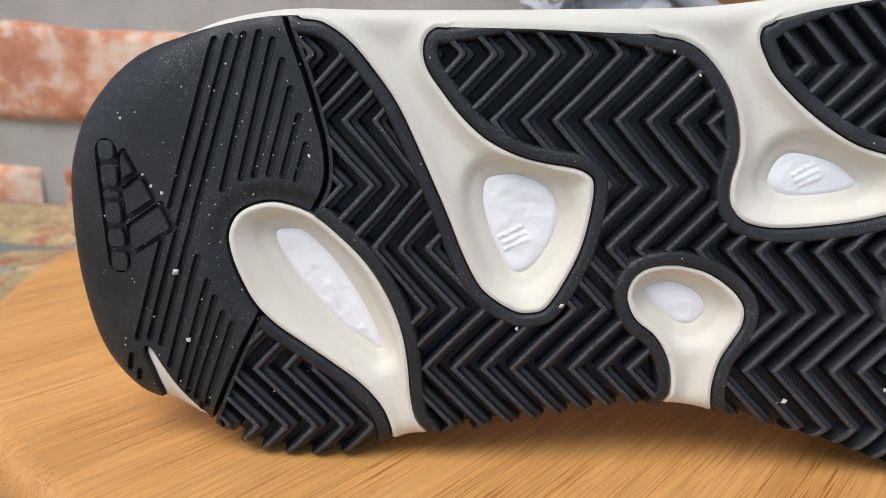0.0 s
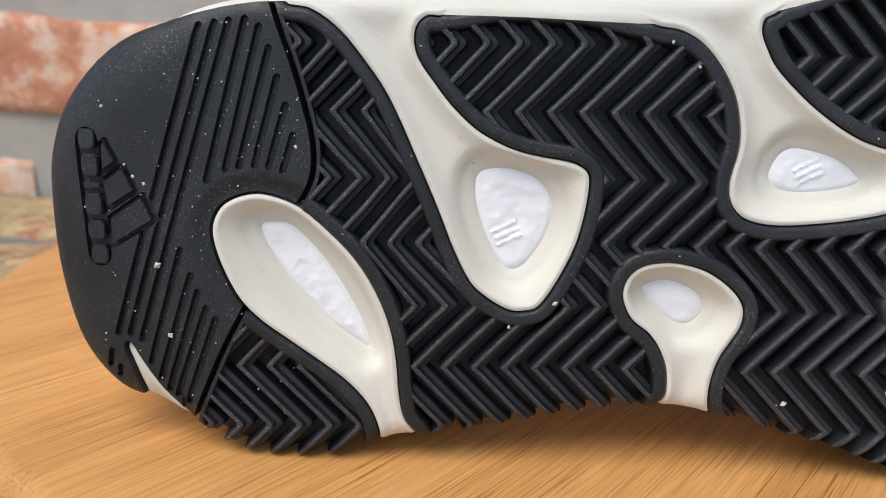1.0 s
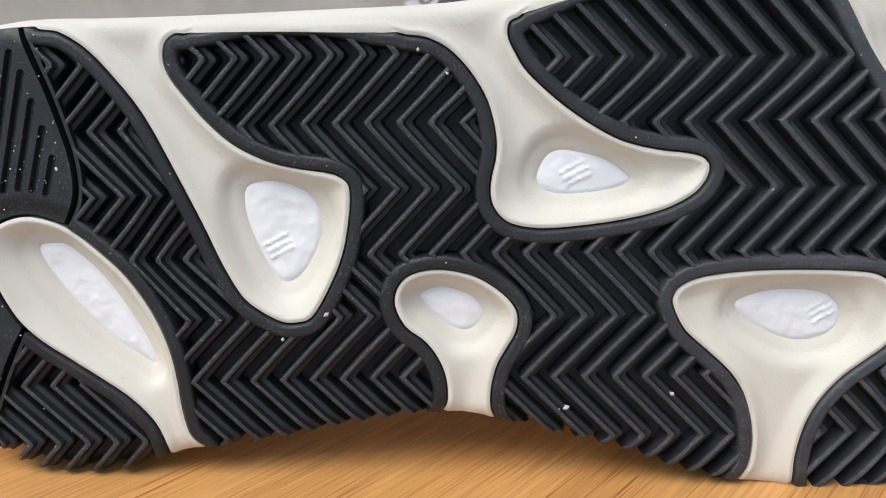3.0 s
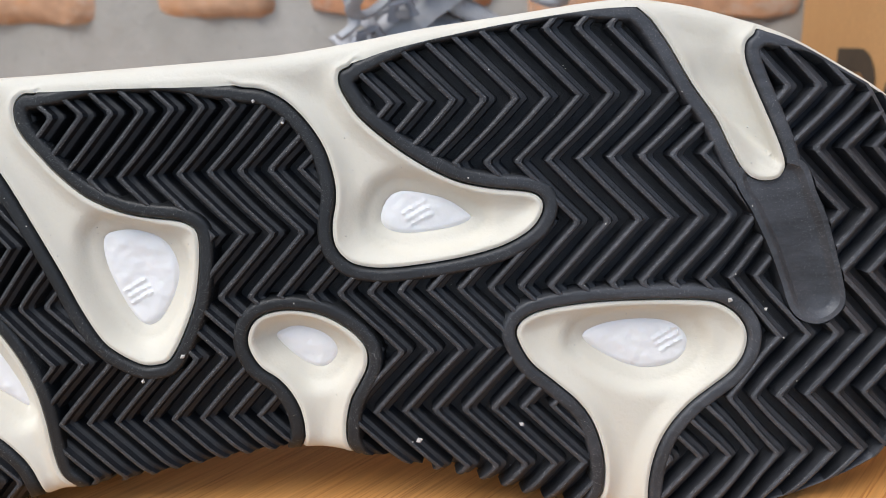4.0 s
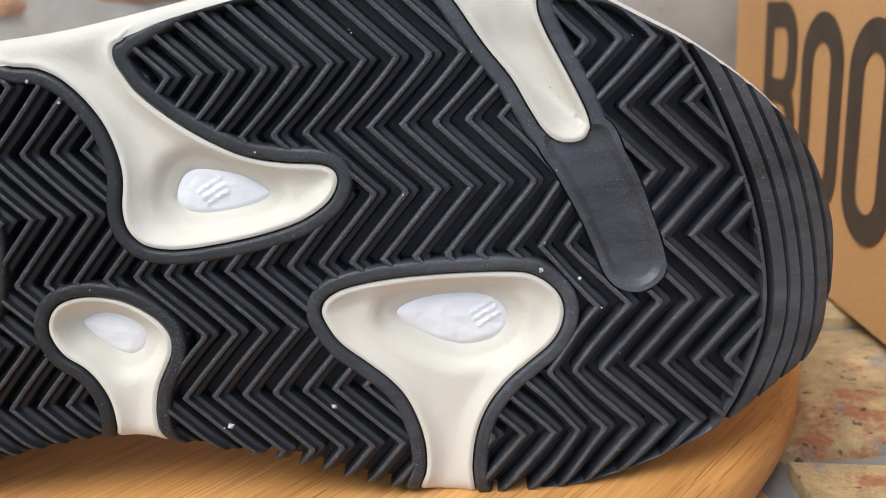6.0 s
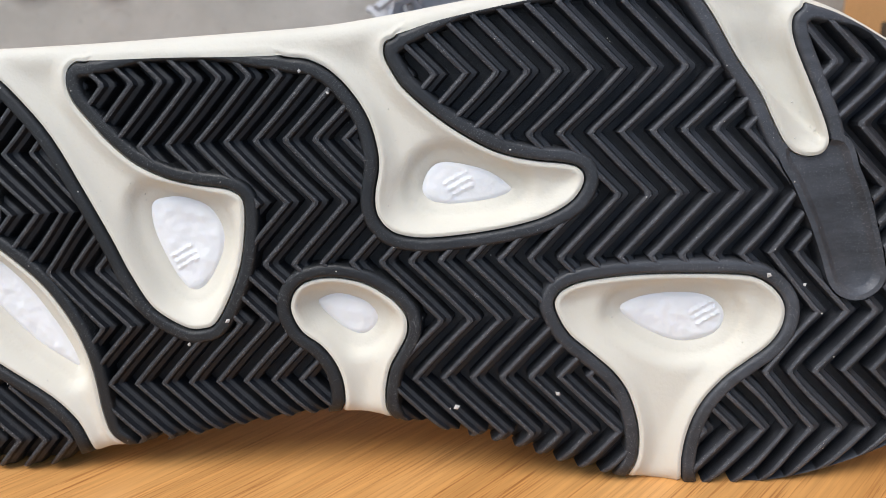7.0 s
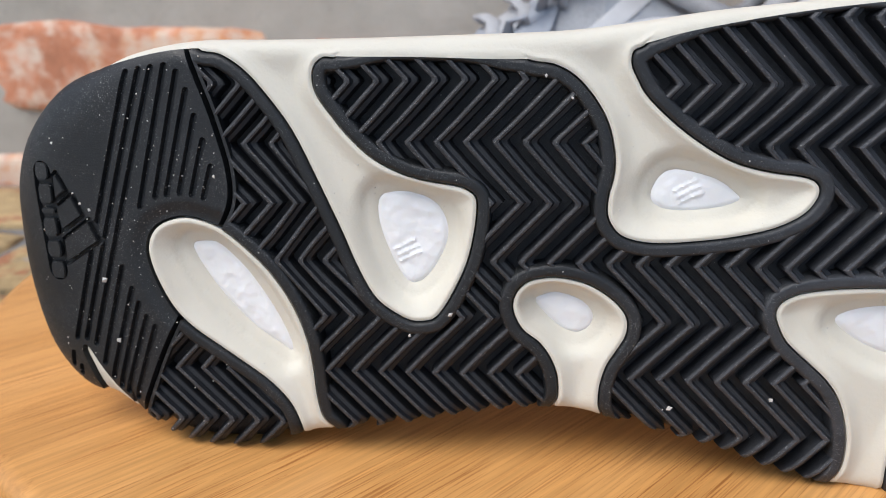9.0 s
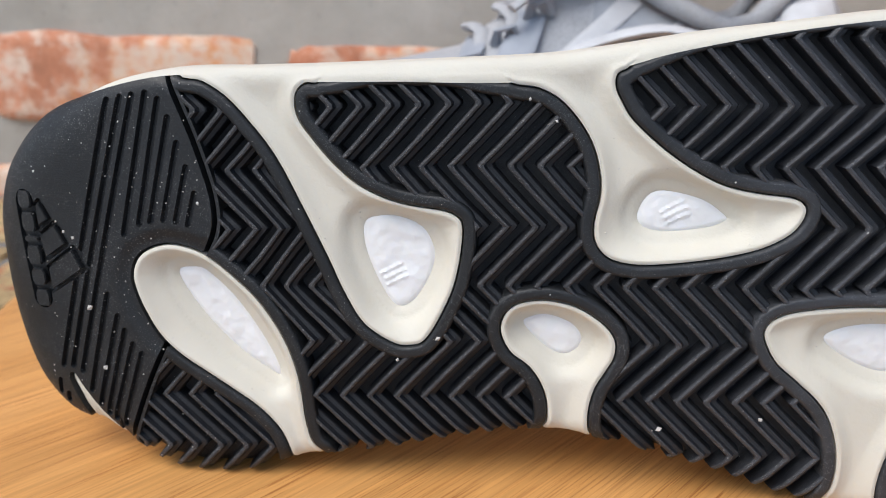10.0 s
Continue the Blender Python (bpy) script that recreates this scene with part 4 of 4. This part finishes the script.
def overlay(name, corners, mat, proud, y, label):
    """A flat piece sewn on the upper's side between four corners (x, z) of its side view."""
    a, b, c, d = (np.array(q, float) for q in corners)
    n = 9
    verts, faces = [], []
    for off in (proud, -0.003):
        for i in range(n):
            for j in range(n):
                s, t = i / (n - 1), j / (n - 1)
                x, z = (a * (1 - s) + b * s) * (1 - t) + (d * (1 - s) + c * s) * t
                edge = 0.0 if 0 < i < n - 1 and 0 < j < n - 1 else 0.0006
                verts.append((x, y * (side_y(x, z) + off - edge), z))
    for i in range(n - 1):
        for j in range(n - 1):
            q = (i * n + j, (i + 1) * n + j, (i + 1) * n + j + 1, i * n + j + 1)
            faces += [q, tuple(k + n * n for k in q[::-1])]
    rim = [i * n for i in range(n)] + [(n - 1) * n + j for j in range(1, n)] + [i * n + n - 1 for i in range(n - 2, -1, -1)] + list(range(n - 2, 0, -1))
    faces += [(p, p + n * n, q + n * n, q) for p, q in zip(rim, rim[1:] + rim[:1])]
    bm = bmesh.new()
    bm.from_mesh(to_mesh(name, verts, faces))
    bmesh.ops.recalc_face_normals(bm, faces=bm.faces)
    return part(name, from_bm(name, bm, 50), mat, other, label)


for y in (-1, 1):
    overlay("quarter_panel", [(0.000, 0.070), (0.050, 0.066), (0.046, 0.102), (0.004, 0.122)], SMOKE, 0.0012, y, "blue-grey mesh quarter panel")
    overlay("side_band", [(-0.012, 0.093), (-0.004, 0.090), (0.024, 0.114), (0.018, 0.120)], SUEDE, 0.0028, y, "pale grey suede band")
    overlay("side_band", [(-0.004, 0.082), (0.004, 0.079), (0.044, 0.101), (0.040, 0.107)], SUEDE, 0.0026, y, "pale grey suede band")
    overlay("side_band", [(-0.060, 0.058), (-0.052, 0.052), (-0.010, 0.084), (-0.016, 0.092)], SUEDE, 0.0026, y, "pale grey suede band")
    overlay("lace_tab", [(-0.036, 0.092), (-0.022, 0.089), (-0.016, 0.109), (-0.029, 0.112)], TAB, 0.0050, y, "slate grey lace tab")
    overlay("lace_tab", [(-0.056, 0.082), (-0.046, 0.080), (-0.041, 0.097), (-0.050, 0.098)], TAB, 0.0050, y, "slate grey lace tab")
    overlay("heel_tab", [(0.078, 0.092), (0.102, 0.092), (0.101, 0.117), (0.081, 0.114)], SUEDE, 0.0022, y, "pale grey suede heel tab")
collar = [(x, yy, z) for yy, sgn in ((-1, 1), (1, -1)) for x, z in [(0.004, 0.131), (0.020, 0.123), (0.034, 0.115), (0.048, 0.1085), (0.060, 0.104), (0.071, 0.107), (0.082, 0.121)][::sgn]]
part("collar", tube([(x, yy * 0.021, z) for x, yy, z in collar], 0.0045, 10), MESH_GREY, other, "padded grey collar edge")
# suede overlays: toe guard, heel counter, side band
part("toe_guard", to_mesh("toe_guard", *loft([shoe_station(x, h + 0.002, 0.034, t - 0.012) for x, h, l, t in stations[:4]]), 60), SUEDE, other, "pale grey suede toe guard")
part("heel_counter", to_mesh("heel_counter", *loft([shoe_station(x, h + 0.0022, 0.034, t - 0.004) for x, h, l, t in stations[-4:]]), 60), SUEDE, other, "pale grey suede heel counter")
for y in (-1, 1):
    band = spline([(-0.062, 0.0, 0.062), (-0.03, 0.0, 0.082), (0.0, 0.0, 0.097), (0.03, 0.0, 0.104), (0.055, 0.0, 0.098)], False, 4)
    pts = [(x, y * (0.0405 - 0.10 * max(z - 0.075, 0)), z) for x, _, z in band]
    part("eyestay", tube(pts, 0.0085, 10, 0.28), SUEDE, other, "pale grey suede lace panel")
tongue = [[(x + 0.006 * math.sin(3.14 * i / 11), (i / 11 - 0.5) * 0.058, z - 0.016 * (2 * i / 11 - 1)**2) for i in range(12)] for x, z in ((-0.052, 0.096), (-0.025, 0.119), (0.0, 0.138), (0.02, 0.152), (0.034, 0.161), (0.041, 0.163))]
back_face = [[(x + 0.007, y, z - 0.004) for x, y, z in row] for row in tongue]
part("tongue", to_mesh("tongue", *loft([a + b[::-1] for a, b in zip(tongue, back_face)]), 60), LACE, other, "padded light grey tongue")
for i in range(6):
    x, z = -0.046 + 0.0135 * i, 0.104 + 0.0108 * i
    line = [(x + 0.004 * math.sin(k * 1.1 + i), (k / 9 - 0.5) * 0.066, z - 0.016 * (2 * k / 9 - 1)**2 + 0.0025 * math.sin(k * 0.9 + i)) for k in range(10)]
    part("lace", tube(line, 0.0036, 8, 0.55), LACE, other, "light grey round lace")
    for y in (-1, 1):
        part("lace_loop", tube([(x - 0.004, y * 0.031, z - 0.018), (x - 0.003, y * 0.036, z - 0.012), (x + 0.003, y * 0.036, z - 0.010), (x + 0.005, y * 0.033, z - 0.016)], 0.0028, 6, 0.5), TAB, other, "slate grey lace loop")
for bow in ([(0.018, -0.01, 0.156), (0.010, -0.030, 0.152), (-0.010, -0.046, 0.138), (-0.024, -0.044, 0.124), (-0.018, -0.034, 0.122), (0.004, -0.020, 0.142), (0.018, -0.008, 0.155)],
            [(0.018, -0.004, 0.156), (0.034, -0.026, 0.150), (0.052, -0.042, 0.134), (0.058, -0.040, 0.124), (0.046, -0.030, 0.128), (0.028, -0.012, 0.148), (0.018, -0.004, 0.156)]):
    part("bow", tube(spline(bow, False, 5), 0.0034, 8, 0.6), LACE, other, "light grey lace bow")
loose = spline([(0.016, -0.008, 0.156), (0.0, -0.024, 0.150), (-0.018, -0.034, 0.142), (-0.026, -0.036, 0.130), (-0.024, -0.040, 0.118), (-0.030, -0.044, 0.112)], False, 5)
end = part("lace_end", tube(loose, 0.0030, 8, 0.6), LACE, other, "loose light grey lace end")
part("lace_tip", tube([(-0.020, -0.040, 0.136), (-0.030, -0.042, 0.1345), (-0.041, -0.044, 0.132)], 0.0021, 8), SMOKE, end, "clear plastic lace tip")
